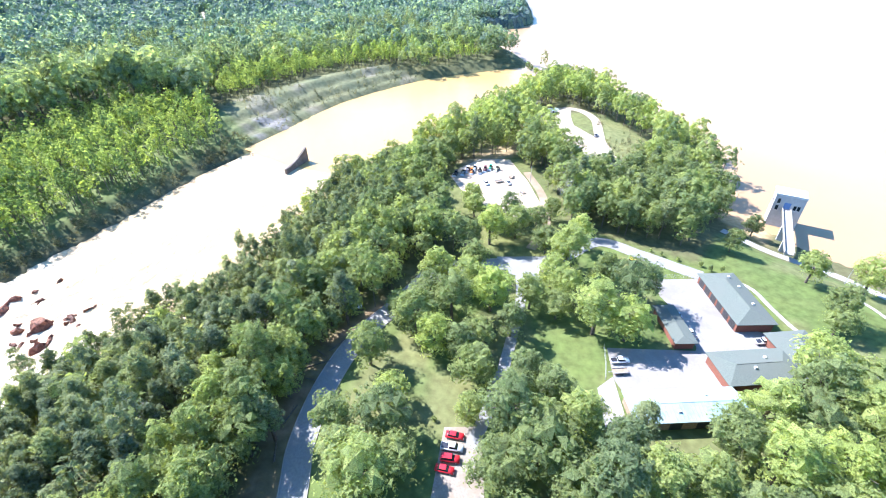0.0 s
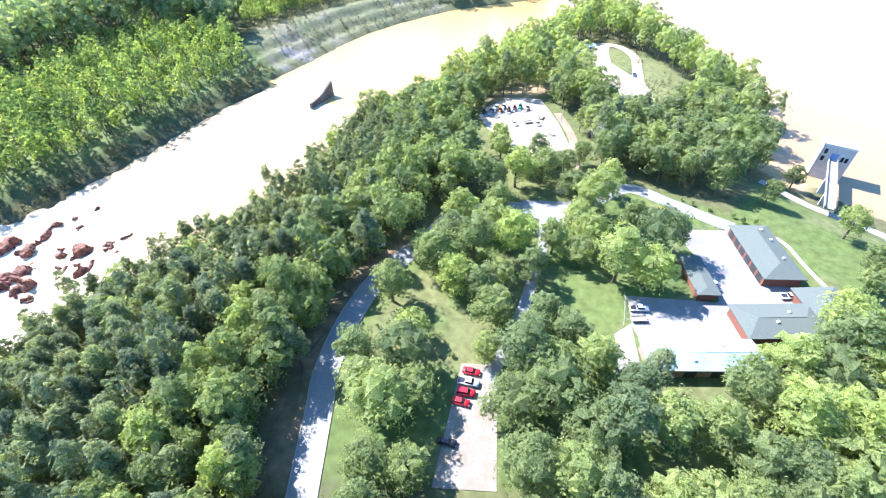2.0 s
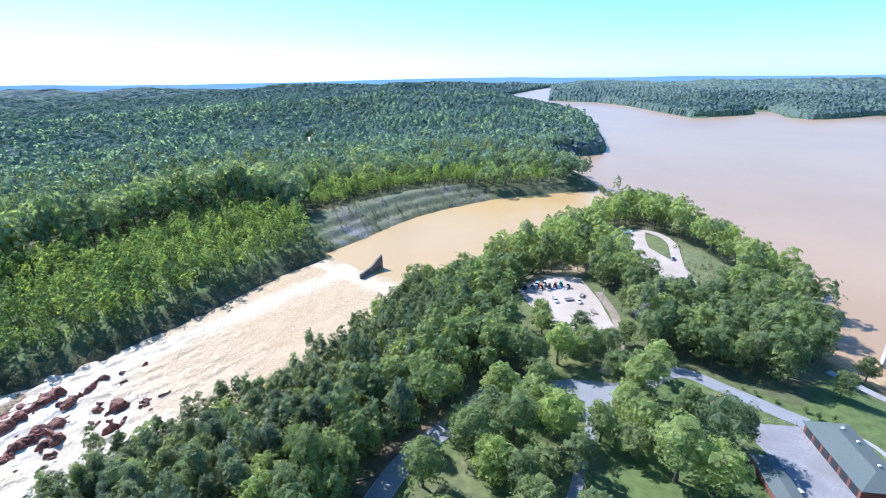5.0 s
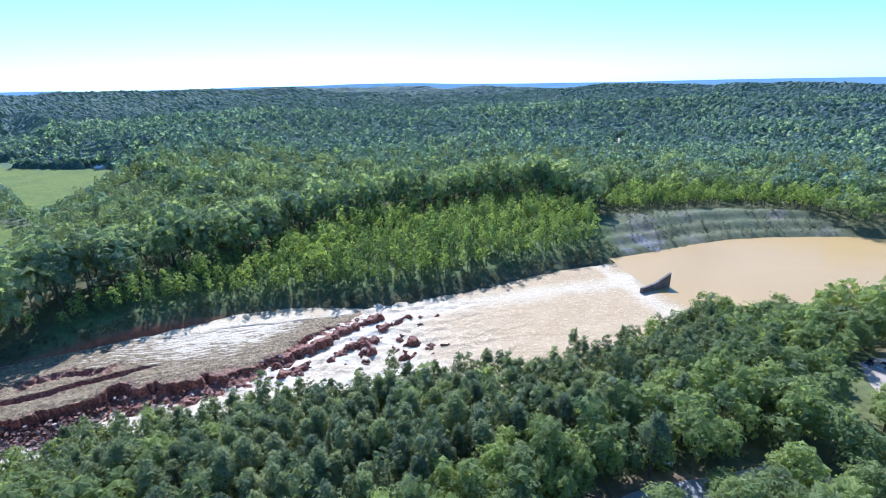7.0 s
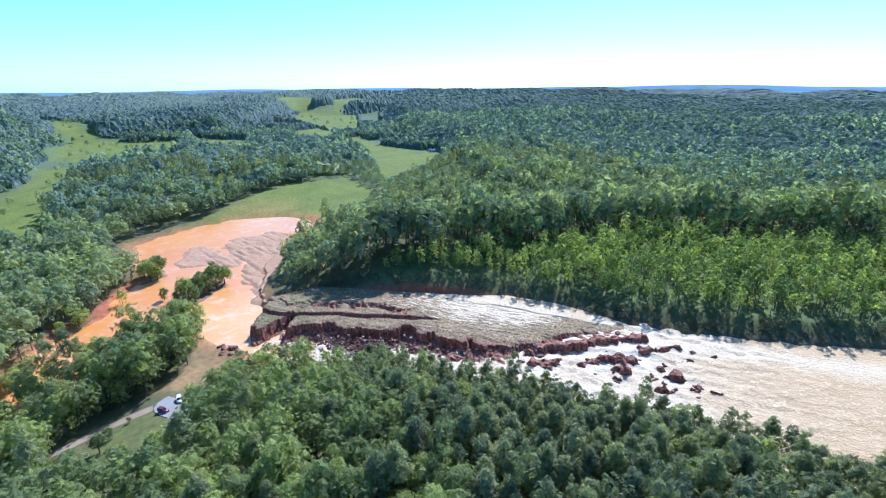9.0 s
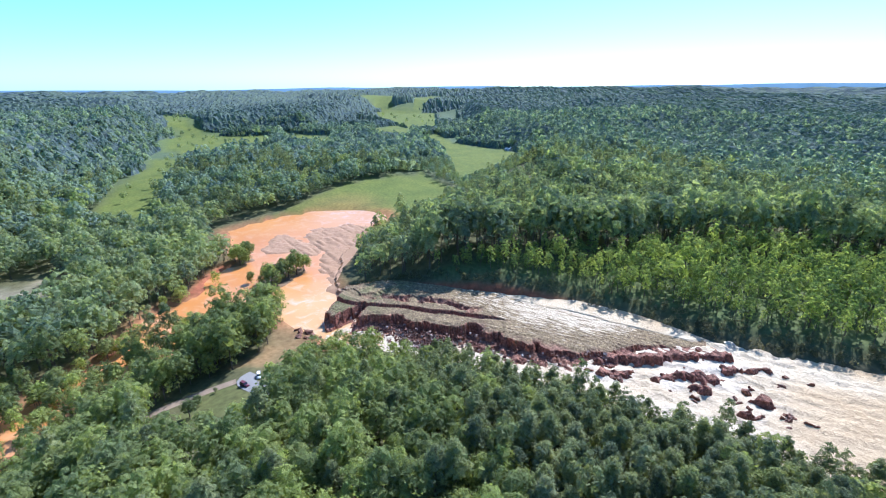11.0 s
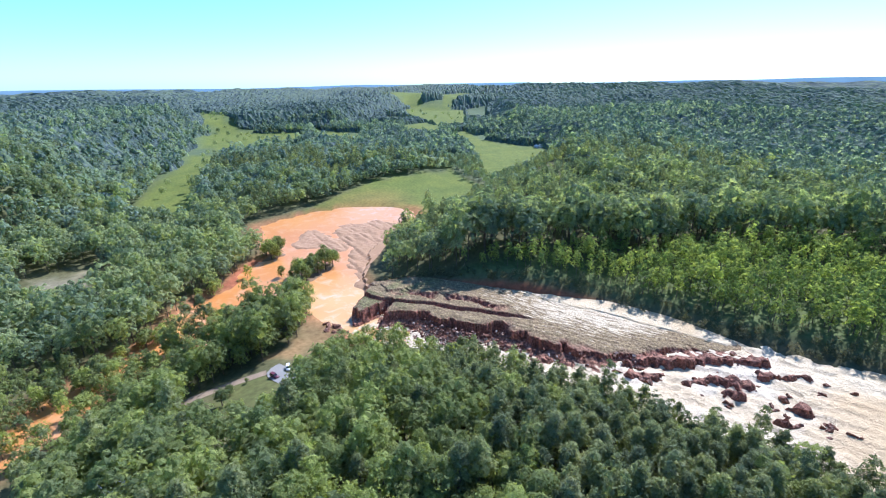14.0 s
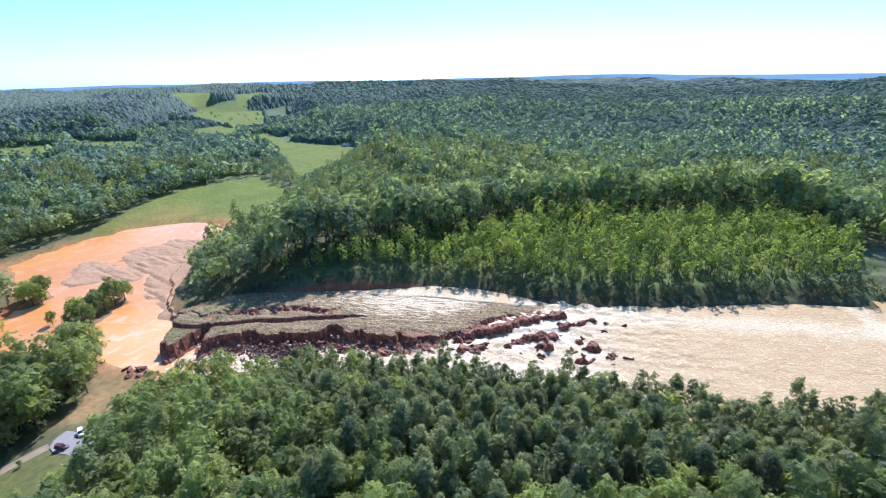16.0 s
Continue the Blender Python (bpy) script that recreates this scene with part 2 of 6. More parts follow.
_wet = ramp(_nt, _ml.outputs[0], [(0.66, (0, 0, 0)), (0.71, (1, 1, 1))])   # runnels of shallow water, closer where more of it runs
_nt.links.new(mixed(_nt, _wet, _dry, (0.6, 0.495, 0.345)), _bs.inputs["Base Color"])
bumped(_nt, _bs, noise_at(_nt, 0.9, 8, None, 0, 0.75), 1.0, 0.9)
M["rock"] = _m


# ---- plan ----
LAKE = [(89, 463), (126, 401), (149, 332), (159, 263), (156, 233), (143, 198), (156, 172), (180, 146), (240, 120), (420, 90), (1100, 60), (2600, 250),
        (2400, 1500), (2050, 1610), (1750, 1400), (1480, 1540), (1230, 1360), (1050, 1430), (975, 1425), (906, 1420), (785, 1343), (712, 1311), (698, 1396), (735, 1600), (690, 1600), (659, 1495), (600, 1436), (520, 1398), (449, 1366), (441, 1440), (416, 1592), (385, 1875), (313, 2080), (120, 2250), (250, 4350), (90, 3650), (-123, 2594), (70, 1900), (140, 1640),
        (166, 1330), (163, 1070), (152, 900), (136, 770), (118, 742), (93, 721), (66, 712), (50, 668), (56, 625), (76, 585), (84, 550), (90, 515), (84, 498)]
POOL = [(89, 463), (84, 498), (57, 490), (20, 474), (-2, 463), (-20, 453), (-41, 434), (-64, 411), (-85, 384), (-102, 352), (-115, 320), (-123, 303), (-131, 287), (-97, 262), (-62, 247), (-53, 229), (-27, 262), (10, 316), (57, 376), (90, 430)]
CHUTE = [(-129, 287), (-142, 258), (-154, 228), (-167, 194), (-186, 154), (-204, 128), (-225, 105), (-242, 78), (-252, 47), (-260, 13), (-267, -8), (-274, -28), (-274, -40), (-268, -54), (-264, -66), (-258, -72),
         (-212, -58), (-198, -36), (-190, -6), (-175, 20), (-158, 42), (-140, 70), (-125, 93), (-108, 113), (-92, 128), (-79, 152), (-69, 180), (-58, 222), (-64, 250)]
FLOOD = [(-266, -50), (-277, -69), (-295, -73), (-315, -78), (-348, -79), (-372, -75), (-408, -74), (-456, -53), (-474, -60), (-490, -99), (-484, -143), (-461, -173), (-415, -204), (-358, -176),
         (-345, -160), (-302, -166), (-278, -163), (-258, -172), (-241, -176), (-211, -170), (-181, -178), (-144, -188), (-110, -197), (-40, -225), (-40, -205),
         (-115, -170), (-136, -163), (-166, -162), (-190, -150), (-203, -134), (-222, -120), (-238, -114), (-249, -105), (-244, -97), (-234, -90), (-226, -76), (-208, -57), (-215, -40)]
PLAIN = [(-268, -64), (-300, -80), (-348, -82), (-408, -79), (-456, -56), (-540, -12), (-616, 37), (-730, 116), (-839, 170), (-1000, 110), (-1250, 60), (-2100, 60),
         (-2300, -300), (-1300, -330), (-1250, -700), (-900, -560), (-583, -450), (-430, -370), (-240, -290), (-110, -235), (-95, -190), (-121, -164), (-203, -128), (-245, -100), (-215, -50)]
GRADED = [(-134, 288), (-116, 318), (-103, 350), (-86, 384), (-64, 411), (-41, 434), (-20, 453), (-34, 460), (-49, 466), (-66, 462), (-91, 444), (-115, 420), (-136, 391), (-150, 364), (-164, 346), (-158, 310)]
FLOW0, FLOW, ACROSS = np.array((-97.0, 267.0)), np.array((-0.533, -0.846)), np.array((-0.846, 0.533))


def distance(poly, X, Y):
    """Signed distance to a closed outline, negative inside."""
    p = np.asarray(poly, float)
    q = np.roll(p, -1, 0)
    best, inside = np.full(X.shape, 1e18), np.zeros(X.shape, bool)
    for (ax, ay), (bx, by) in zip(p, q):
        dx, dy = bx - ax, by - ay
        h = np.clip(((X - ax) * dx + (Y - ay) * dy) / (dx * dx + dy * dy), 0, 1)
        best = np.minimum(best, (X - ax - h * dx) ** 2 + (Y - ay - h * dy) ** 2)
        if ay != by:
            inside ^= ((ay > Y) != (by > Y)) & (X < dx * (Y - ay) / (by - ay) + ax)
    d = np.sqrt(best)
    return np.where(inside, -d, d)


def step(x, a, b):
    t = np.clip((x - a) / (b - a), 0, 1)
    return t * t * (3 - 2 * t)


LATTICE = np.random.RandomState(7).rand(256, 256)


def lumps(X, Y, size, seed=0):
    """Smooth value noise, 0 to 1, with features of that size."""
    x, y = X / size + 37.3 * seed + 1000, Y / size + 91.7 * seed + 1000
    i, j = np.floor(x).astype(int), np.floor(y).astype(int)
    fx, fy = x - i, y - j
    fx, fy = fx * fx * (3 - 2 * fx), fy * fy * (3 - 2 * fy)
    g = lambda a, b: LATTICE[a % 256, b % 256]
    return (g(i, j) * (1 - fx) + g(i + 1, j) * fx) * (1 - fy) + (g(i, j + 1) * (1 - fx) + g(i + 1, j + 1) * fx) * fy


def along(X, Y):
    return (X - FLOW0[0]) * FLOW[0] + (Y - FLOW0[1]) * FLOW[1], (X - FLOW0[0]) * ACROSS[0] + (Y - FLOW0[1]) * ACROSS[1]


def water_level(X, Y):
    u, v = along(X, Y)
    low = -12.0 - 6.5 * np.clip(u / 230, 0, 1) - 7.5 * step(u, 300, 350)
    return np.where((u > 0) & (Y < 290), low, -12.0)


def wet(X, Y):
    """Distance to the nearest water."""
    return np.minimum(np.minimum(distance(LAKE, X, Y), distance(POOL, X, Y)), np.minimum(distance(CHUTE, X, Y), distance(FLOOD, X, Y)))


def height(X, Y):
    X, Y = np.asarray(X, float), np.asarray(Y, float)
    u, v = along(X, Y)
    r = np.hypot(X, Y)
    level = water_level(X, Y)
    d = wet(X, Y)
    near_side = step(-v, 0, 60) * step(-r, -560, -480)
    park = -2.5 * step(Y, 175, 225) - 14.0 * step(-0.85 * X - 0.5 * Y, 85, 190)
    hills = 6 + 46 * (lumps(X, Y, 330, 1) - 0.42) + 40 * (lumps(X, Y, 1100, 2) - 0.42) + 16 * (lumps(X, Y, 150, 5) - 0.45) - 12 * step(r, 1500, 4700)
    near_land = level + (park - level) * step(d, 0, 55)
    graded = step(-distance(GRADED, X, Y), -22, 8)
    far_land = level + (4.6 + 7.0 * step(u, 302, 345)) * step(d, 0, 3) * step(u, 230, 290) + (6.5 + 2.5 * step(d, 16, 40)) * step(d, 0, 16) * (1 - graded) + graded * (3.0 * step(d, 0, 6) + 4.2 * step(d + 5 * lumps(X, Y, 20, 44), 14, 21) + 4.6 * step(d + 6 * lumps(X, Y, 24, 45), 27, 35)) + 1.2 * graded * (lumps(X, Y, 11, 10) - 0.5) * step(d, 2, 10) + (hills - level - 9) * step(d, 20, 260)
    land = near_land * near_side + far_land * (1 - near_side)
    pl = distance(PLAIN, X, Y)
    flat = -24.6 + 1.2 * lumps(X, Y, 60, 3) + 16 * np.exp(-((X + 720) ** 2 + (Y + 260) ** 2) / 150.0 ** 2)
    land = np.where(pl < 0, flat, flat + (land - flat) * step(pl, 0, 90))
    shore = d + 5 * (lumps(X, Y, 14, 4) - 0.5) * step(-np.abs(d), -12, -2)
    below = level - 0.3 - 4.0 * step(-shore, 0, 12)
    return np.where(shore < 0, below, np.maximum(land, level - 0.3 + 0.12 * np.minimum(shore, 4)))


def grown(a, b, fine, far, rate):
    """Graded coordinates: even between a and b, ever coarser out to far."""
    mid = list(np.arange(a, b + 0.1, fine))
    up, s = [mid[-1]], fine
    while up[-1] < far:
        s *= rate
        up.append(up[-1] + s)
    dn, s = [mid[0]], fine
    while dn[-1] > -far:
        s *= rate
        dn.append(dn[-1] - s)
    up[-1], dn[-1] = far, -far
    return np.array(dn[:0:-1] + mid + up[1:])


def sheet(name, xs, ys, Z, material_, colour=None, keep=None, smooth=True):
    """A grid mesh over xs, ys at heights Z."""
    nx, ny = len(xs), len(ys)
    X, Y = np.meshgrid(xs, ys) if np.ndim(xs) == 1 else (xs, ys)
    ny, nx = X.shape
    co = np.stack([X, Y, Z], -1).reshape(-1, 3)
    i = np.arange(nx * ny).reshape(ny, nx)
    quads = np.stack([i[:-1, :-1], i[:-1, 1:], i[1:, 1:], i[1:, :-1]], -1).reshape(-1, 4)
    if keep is not None:
        quads = quads[keep.reshape(-1)[quads].any(1)]
        used = np.unique(quads)
        back = np.zeros(len(co), int)
        back[used] = np.arange(len(used))
        co, quads = co[used], back[quads]
        if colour is not None:
            colour = colour.reshape(-1, colour.shape[-1])[used]
    return mesh_of(name, co, quads, material_, colour, smooth=smooth)


def mesh_of(name, co, faces, material_, colour=None, tone=None, smooth=True):
    me = bpy.data.meshes.new(name)
    k = faces.shape[1]
    me.vertices.add(len(co))
    me.vertices.foreach_set("co", np.ascontiguousarray(co, np.float32).ravel())
    me.loops.add(faces.size)
    me.loops.foreach_set("vertex_index", np.ascontiguousarray(faces, np.int32).ravel())
    me.polygons.add(len(faces))
    me.polygons.foreach_set("loop_start", np.arange(0, faces.size, k, dtype=np.int32))
    me.polygons.foreach_set("use_smooth", np.full(len(faces), smooth))
    me.update(calc_edges=True)
    if colour is not None:
        at = me.color_attributes.new("zone", "FLOAT_COLOR", "POINT")
        rgba = np.ones((len(co), 4), np.float32)
        k = np.shape(colour)[-1]
        rgba[:, :k] = np.reshape(colour, (-1, k))
        at.data.foreach_set("color", rgba.ravel())
    if tone is not None:
        at = me.attributes.new("tone", "FLOAT", "FACE")
        at.data.foreach_set("value", np.ascontiguousarray(tone, np.float32))
    me.materials.append(material_)
    return me


# ---- ground ----
FIELDS = [[(-443, -355), (-570, -413), (-731, -469), (-855, -527), (-839, -459), (-729, -401), (-597, -357), (-489, -312), (-425, -278), (-425, -326)],
          [(-1049, -639), (-929, -519), (-900, -454), (-957, -417), (-1076, -389), (-1235, -444), (-1222, -568), (-1275, -643), (-1551, -820), (-1613, -955), (-1290, -734), (-1243, -686)],
          [(-443, -185), (-466, -171), (-526, -153), (-598, -128), (-642, -90), (-683, -29), (-600, 2), (-556, 24), (-500, 14), (-445, -14), (-398, -48), (-372, -72), (-430, -92), (-484, -140)],
          [(-1163, -57), (-1248, -16), (-1056, 23), (-892, 147), (-746, 123), (-656, 70), (-591, 25), (-712, 18), (-904, 3)],
          [(-2184, -302), (-2285, -210), (-2085, -34), (-1464, -22), (-1386, -75), (-1830, -234)],
          [(-1426, -202), (-1493, -141), (-1349, -89), (-1165, -78), (-1228, -169)],
          [(-1307, -444), (-1181, -274), (-1010, -249), (-1100, -355)],
          [(-2861, -534), (-3449, -329), (-2343, -239), (-2427, -400)], [(-3234, -198), (-2955, -8), (-2385, -36), (-2291, -128)]]
CLEARED = [[(x * k, y * k) for x, y in poly] for poly in FIELDS for k in (1, 0.96)]
LAWNS = [[(-34, 40), (-34, 66), (-31, 86), (-24, 104), (-4, 134), (20, 150), (60, 165), (96, 142), (118, 168), (158, 128), (175, 80), (130, 20), (60, 40)],
         [(-163, -108), (-174, -94), (-161, -80), (-143, -76), (-126, -76), (-130, -92), (-142, -104)]]
YOUNG = [[(-129, 300), (-160, 330), (-236, 340), (-277, 255), (-304, 181), (-294, 85), (-283, -6), (-270, -10), (-250, 60), (-236, 95), (-205, 132), (-170, 195), (-140, 262)],
         [(-170, 352), (-155, 371), (-141, 398), (-119, 428), (-94, 453), (-66, 471), (-40, 476), (0, 490), (44, 508), (20, 532), (-60, 514), (-130, 466), (-196, 392)]]   # bright young woods along the bank


def ground_colour(X, Y, Z):
    far = step(np.hypot(X, Y), 400, 900)[..., None]
    c = np.array((0.1, 0.1, 0.05)) * (1 - far) + np.array((0.085, 0.12, 0.065)) * far   # leaf litter near by, closed undergrowth far off

    def lay(mask, col):
        c[...] = c * (1 - mask[..., None]) + np.array(col) * mask[..., None]
    for poly in LAWNS:
        lay(step(-distance(poly, X, Y), -2, 2) * (0.75 + 0.25 * lumps(X, Y, 5, 67)), (0.092, 0.128, 0.04) if poly is LAWNS[0] else (0.105, 0.115, 0.042))
    lay(step(-distance(LAWNS[0], X, Y), 0, 6) * step(lumps(X, Y, 11, 6), 0.5, 0.75) * 0.55, (0.165, 0.155, 0.08))
    for poly in CLEARED:
        lay(step(-distance(poly, X, Y), -6, 4) * (0.8 + 0.2 * lumps(X, Y, 45, 52)), (0.12, 0.15, 0.034))
    fl = np.minimum(distance(FLOOD, X, Y), distance(CHUTE, X, Y))
    lay(step(-fl, -16, 2) * step(-Z, 22.5, 24.5) * (0.55 + 0.45 * step(lumps(X, Y, 16, 7), 0.3, 0.7)), (0.34, 0.15, 0.075))
    lay(step(-np.abs(np.hypot((X + 470) / 1.6, Y + 110) - 10), -60, -10) * 0.6, (0.24, 0.17, 0.06))
    lay(step(-distance([(-322, -156), (-300, -158), (-276, -158), (-272, -168), (-300, -170), (-324, -166)], X, Y), -2, 2) * 0.9, (0.3, 0.1, 0.055))
    bank = distance(GRADED, X, Y)
    lay(step(-bank, -3, 5) * (0.6 + 0.4 * lumps(X, Y, 10, 8)), (0.135, 0.145, 0.085))
    lay(step(-bank, -3, 3) * step(lumps(X, Y, 17, 37), 0.58, 0.72) * 0.6, (0.17, 0.155, 0.13))
    lay(step(-distance([(-44, 36), (-46, 68), (-41, 92), (-33, 110), (-22, 124), (-17, 119), (-29, 104), (-36, 86), (-38, 66), (-36, 36)], X, Y), -2, 2) * (0.4 + 0.6 * step(lumps(X, Y, 3, 46), 0.3, 0.6)), (0.21, 0.15, 0.1))   # leaf litter beside the road
    lay(step(-distance(YOUNG[0], X, Y), -3, 3) * 0.8, (0.1, 0.135, 0.05))
    ub, vb = along(X, Y)
    lay(step(-distance(CHUTE, X, Y), -15, -4) * step(ub, 0, 20) * step(vb, -25, -5) * (0.5 + 0.35 * lumps(X, Y, 7, 43)), (0.105, 0.095, 0.06))
    lay(step(-distance(CHUTE, X, Y), -6, -2) * step(ub, 262, 285) * step(vb, -30, -15) * (0.5 + 0.5 * step(lumps(X, Y, 9, 53), 0.3, 0.5)), (0.22, 0.085, 0.052))   # red scarp behind the ledge
    lay(step(-distance([(-6, 222), (3, 240), (20, 256), (44, 254), (54, 216), (54, 182), (50, 150), (30, 142), (8, 150), (0, 180)], X, Y), -3, 3) * 0.85, (0.115, 0.13, 0.05))
    lay(step(-distance(CHUTE, X, Y), -7, -1) * step(ub, 200, 260) * step(vb, -45, -25) * 0.9, (0.25, 0.085, 0.048))
    lay(step(-distance([(-130, 298), (-108, 318), (-116, 340), (-138, 326)], X, Y), -3, 3) * step(lumps(X, Y, 6, 40), 0.3, 0.5), (0.21, 0.2, 0.195))
    lay(step(-distance([(-188, -104), (-199, -94), (-221, -95), (-240, -91), (-228, -82), (-222, -70), (-201, -74), (-187, -84)], X, Y), -3, 3) * (0.35 + 0.65 * lumps(X, Y, 6, 41)), (0.25, 0.165, 0.085))
    lay(step(-distance([(10, 236), (40, 250), (60, 300), (66, 340), (52, 330), (40, 280), (8, 250)], X, Y), -3, 4) * 0.9, (0.26, 0.2, 0.13))
    lay(step(-distance([(96, 250), (104, 330), (118, 330), (135, 280), (120, 240)], X, Y), -3, 4), (0.15, 0.16, 0.07))
    lay(step(-distance([(74, 290), (82, 326), (98, 324), (100, 300), (92, 284)], X, Y), -3, 2), (0.12, 0.135, 0.055))
    lay(step(-distance([(-275, -310), (-305, -280), (-270, -255), (-245, -270)], X, Y), -3, 4) * step(lumps(X, Y, 12, 9), 0.4, 0.75) * 0.6, (0.3, 0.27, 0.2))
    lay(step(-distance([(128, 205), (140, 168), (158, 190), (152, 205)], X, Y), -3, 3), (0.4, 0.29, 0.17))
    return c


gx, gy = grown(-320, 210, 3.2, 4900, 1.08), grown(-230, 500, 3.2, 4900, 1.08)
GX, GY = np.meshgrid(gx, gy)
GZ = height(GX, GY)
_u, _v = along(GX, GY)
in_chute = distance(CHUTE, GX, GY)
GZ = np.where((in_chute < -2) & (_u > 8), GZ - 6, GZ)
ground = tagged(new("ground", sheet("ground", gx, gy, GZ, M["ground"], ground_colour(GX, GY, GZ))), "rolling wooded hills with grassy clearings and red soil", "ground", kind="structure")


def outline_sheet(name, poly, z, material_, grow=0.0):
    """A flat polygon, its outline pushed outwards by grow."""
    p = np.asarray(poly, float)
    if grow:
        a, b = np.roll(p, 1, 0), np.roll(p, -1, 0)
        t = b - a
        area = np.sum(p[:, 0] * b[:, 1] - b[:, 0] * p[:, 1])
        nrm = np.stack([t[:, 1], -t[:, 0]], 1) / np.hypot(*t.T)[:, None] * (1 if area > 0 else -1)
        p = p + nrm * grow
    bm = bmesh.new()
    vs = [bm.verts.new((x, y, z)) for x, y in p]
    bm.faces.new(vs)
    bmesh.ops.triangulate(bm, faces=bm.faces[:])
    bmesh.ops.recalc_face_normals(bm, faces=bm.faces[:])
    if bm.faces[0].normal.z < 0:
        bmesh.ops.reverse_faces(bm, faces=bm.faces[:])
    me = bpy.data.meshes.new(name)
    bm.to_mesh(me)
    bm.free()
    me.materials.append(material_)
    return new(name, me)


tagged(outline_sheet("lake", LAKE, -12.0, M["lake"], 7), "wide muddy brown reservoir with a calm surface", "lake", kind="structure")
tagged(outline_sheet("approach_pool", POOL, -11.99, M["pool"], 0), "still ochre water above the spillway crest", "water", kind="structure")
fx, fy = np.meshgrid(np.arange(-505, -20, 3.0), np.arange(-240, -24, 3.0))
fd = distance(FLOOD, fx, fy)
mouth = step(-np.hypot(fx + 252, fy + 66) + 24 * lumps(fx, fy, 16, 71), -62, -8)[..., None]
silty = (step(-np.hypot((fx + 478) / 1.3, fy + 92), -70, -15) * (0.4 + 0.6 * lumps(fx, fy, 30, 72)))[..., None]
mud = np.array((0.98, 0.93, 0.95)) * (1 - mouth) + np.array((1.04, 1.3, 1.68)) * mouth
mud = mud * (1 - silty) + np.array((1.05, 1.25, 1.9)) * silty
tagged(new("flood_water", sheet("flood_water", fx, fy, -26.0 + 0.1 * (lumps(fx, fy, 5, 73) - 0.5), M["flood"], mud, keep=fd < 5)), "orange silty flood water spreading over the fields", "water", kind="structure")

# spillway bed and the white water over it, in coordinates along and across the fall
def brink(u):
    """Where the ledge breaks off, across the fall."""
    return -2.0 + np.interp(u, [150, 172, 190, 199, 205, 209, 217, 222, 231, 238, 242, 252, 259, 263, 268, 273, 278, 283, 290, 296, 302, 308, 312, 318, 322, 335, 339, 341, 343.5, 346, 348, 349.5, 353, 358, 362, 366, 371, 376],
                     [17, 9, 2, -5, -11, -17, -20, -26, -29, -31, -28, -30.5, -31.7, -27.5, -31.6, -27.7, -26.7, -30, -36.7, -38.5, -37.6, -41.6, -40, -37.3, -39.3, -48.4, -51, -46, -40, -38, -45, -56, -60, -57, -48, -40, -30, -20])


def near_line(line_u, line_v, U, V, wobble):
    """Signed distance across a line that runs along the fall, with a ragged course."""
    return V + 2.0 - np.interp(U, line_u, line_v) + wobble


us, vs = np.arange(118, 392, 1.15), np.arange(-100, 32, 0.6)
U, V = np.meshgrid(us, vs)
CX, CY = FLOW0[0] + U * FLOW[0] + V * ACROSS[0], FLOW0[1] + U * FLOW[1] + V * ACROSS[1]
inside = distance(CHUTE, CX, CY)
rag = 3.2 * (lumps(U, V, 7, 11) - 0.5) + 3.0 * (lumps(U, V, 3.4, 12) - 0.5) + 2.0 * (lumps(U, V, 1.7, 13) - 0.5)
past = V - brink(U) + rag                                             # metres inside the brink
on_ledge = step(past, -0.7, 0.4) * step(U, 158, 176)
fall_line = -12.0 - 6.5 * np.clip(U / 230, 0, 1)
drop = 7.4 * step(U + 0.25 * V, 165, 270)                             # how far the rapids fall below the ledge
strand = lumps(U, V, 9, 14) * 0.25 + lumps(U / 12, V, 1.5, 15) * 0.55 + lumps(U / 6, V, 4, 16) * 0.3
fine = 0.34 * (lumps(U / 5, V, 1.2, 52) - 0.5) + 0.22 * (lumps(U, V, 1.3, 53) - 0.5)
# two steps run along the ledge, each with a dark riser; the higher one is broken into rubble
low_step = near_line([262, 274, 290, 309, 322, 337, 345, 352], [-12.7, -16.2, -20.5, -26.6, -29.1, -35.8, -37.8, -42], U, V, 1.6 * (lumps(U, V, 5, 54) - 0.5))
high_step = near_line([276, 289, 298, 310, 315, 328, 341, 352], [-8.5, -13, -12.5, -12, -16, -20.5, -23, -30], U, V, 5.0 * (lumps(U, V, 6, 55) - 0.5) + 3.2 * (lumps(U, V, 2.2, 56) - 0.5))
along_low, along_high = step(U, 258, 285), step(U, 276, 290)
broken = along_high * step(-np.abs(high_step + 2.2), -3.8, -1.8) * step(lumps(U, V, 12, 57), 0.22, 0.4)   # rubble-filled trench below the upper step
slot = along_low * step(-np.abs(low_step + 1.0), -1.6, -0.7)                                         # narrow slot under the lower step
ledge_top = -17.4 - 0.8 * step(U, 200, 350) + 0.55 * (strand - 0.5) + fine + 0.9 * along_low * step(low_step, -0.4, 0.4) + 0.8 * along_high * step(high_step, -0.5, 0.5)
ledge_top = ledge_top - 1.5 * slot - broken * (1.9 - 2.6 * np.abs(lumps(U, V, 2.6, 58) - 0.5) * 2)
edge_break = step(-past, -5.0, -0.6) * (0.5 + 0.5 * lumps(U, V, 4, 59))                               # lip sags and crumbles towards the brink
ledge_top = ledge_top - 0.9 * edge_break * step(U, 195, 215)
foot = fall_line - drop
outward = -past + 2.0 * (lumps(U, V, 5, 60) - 0.5)
scree = np.clip(1 - outward / (18 + 7 * (lumps(U, V, 22, 61) - 0.5)), 0, 1) ** 1.25 * (0.3 + 0.7 * step(lumps(U, V, 13, 62), 0.25, 0.65))
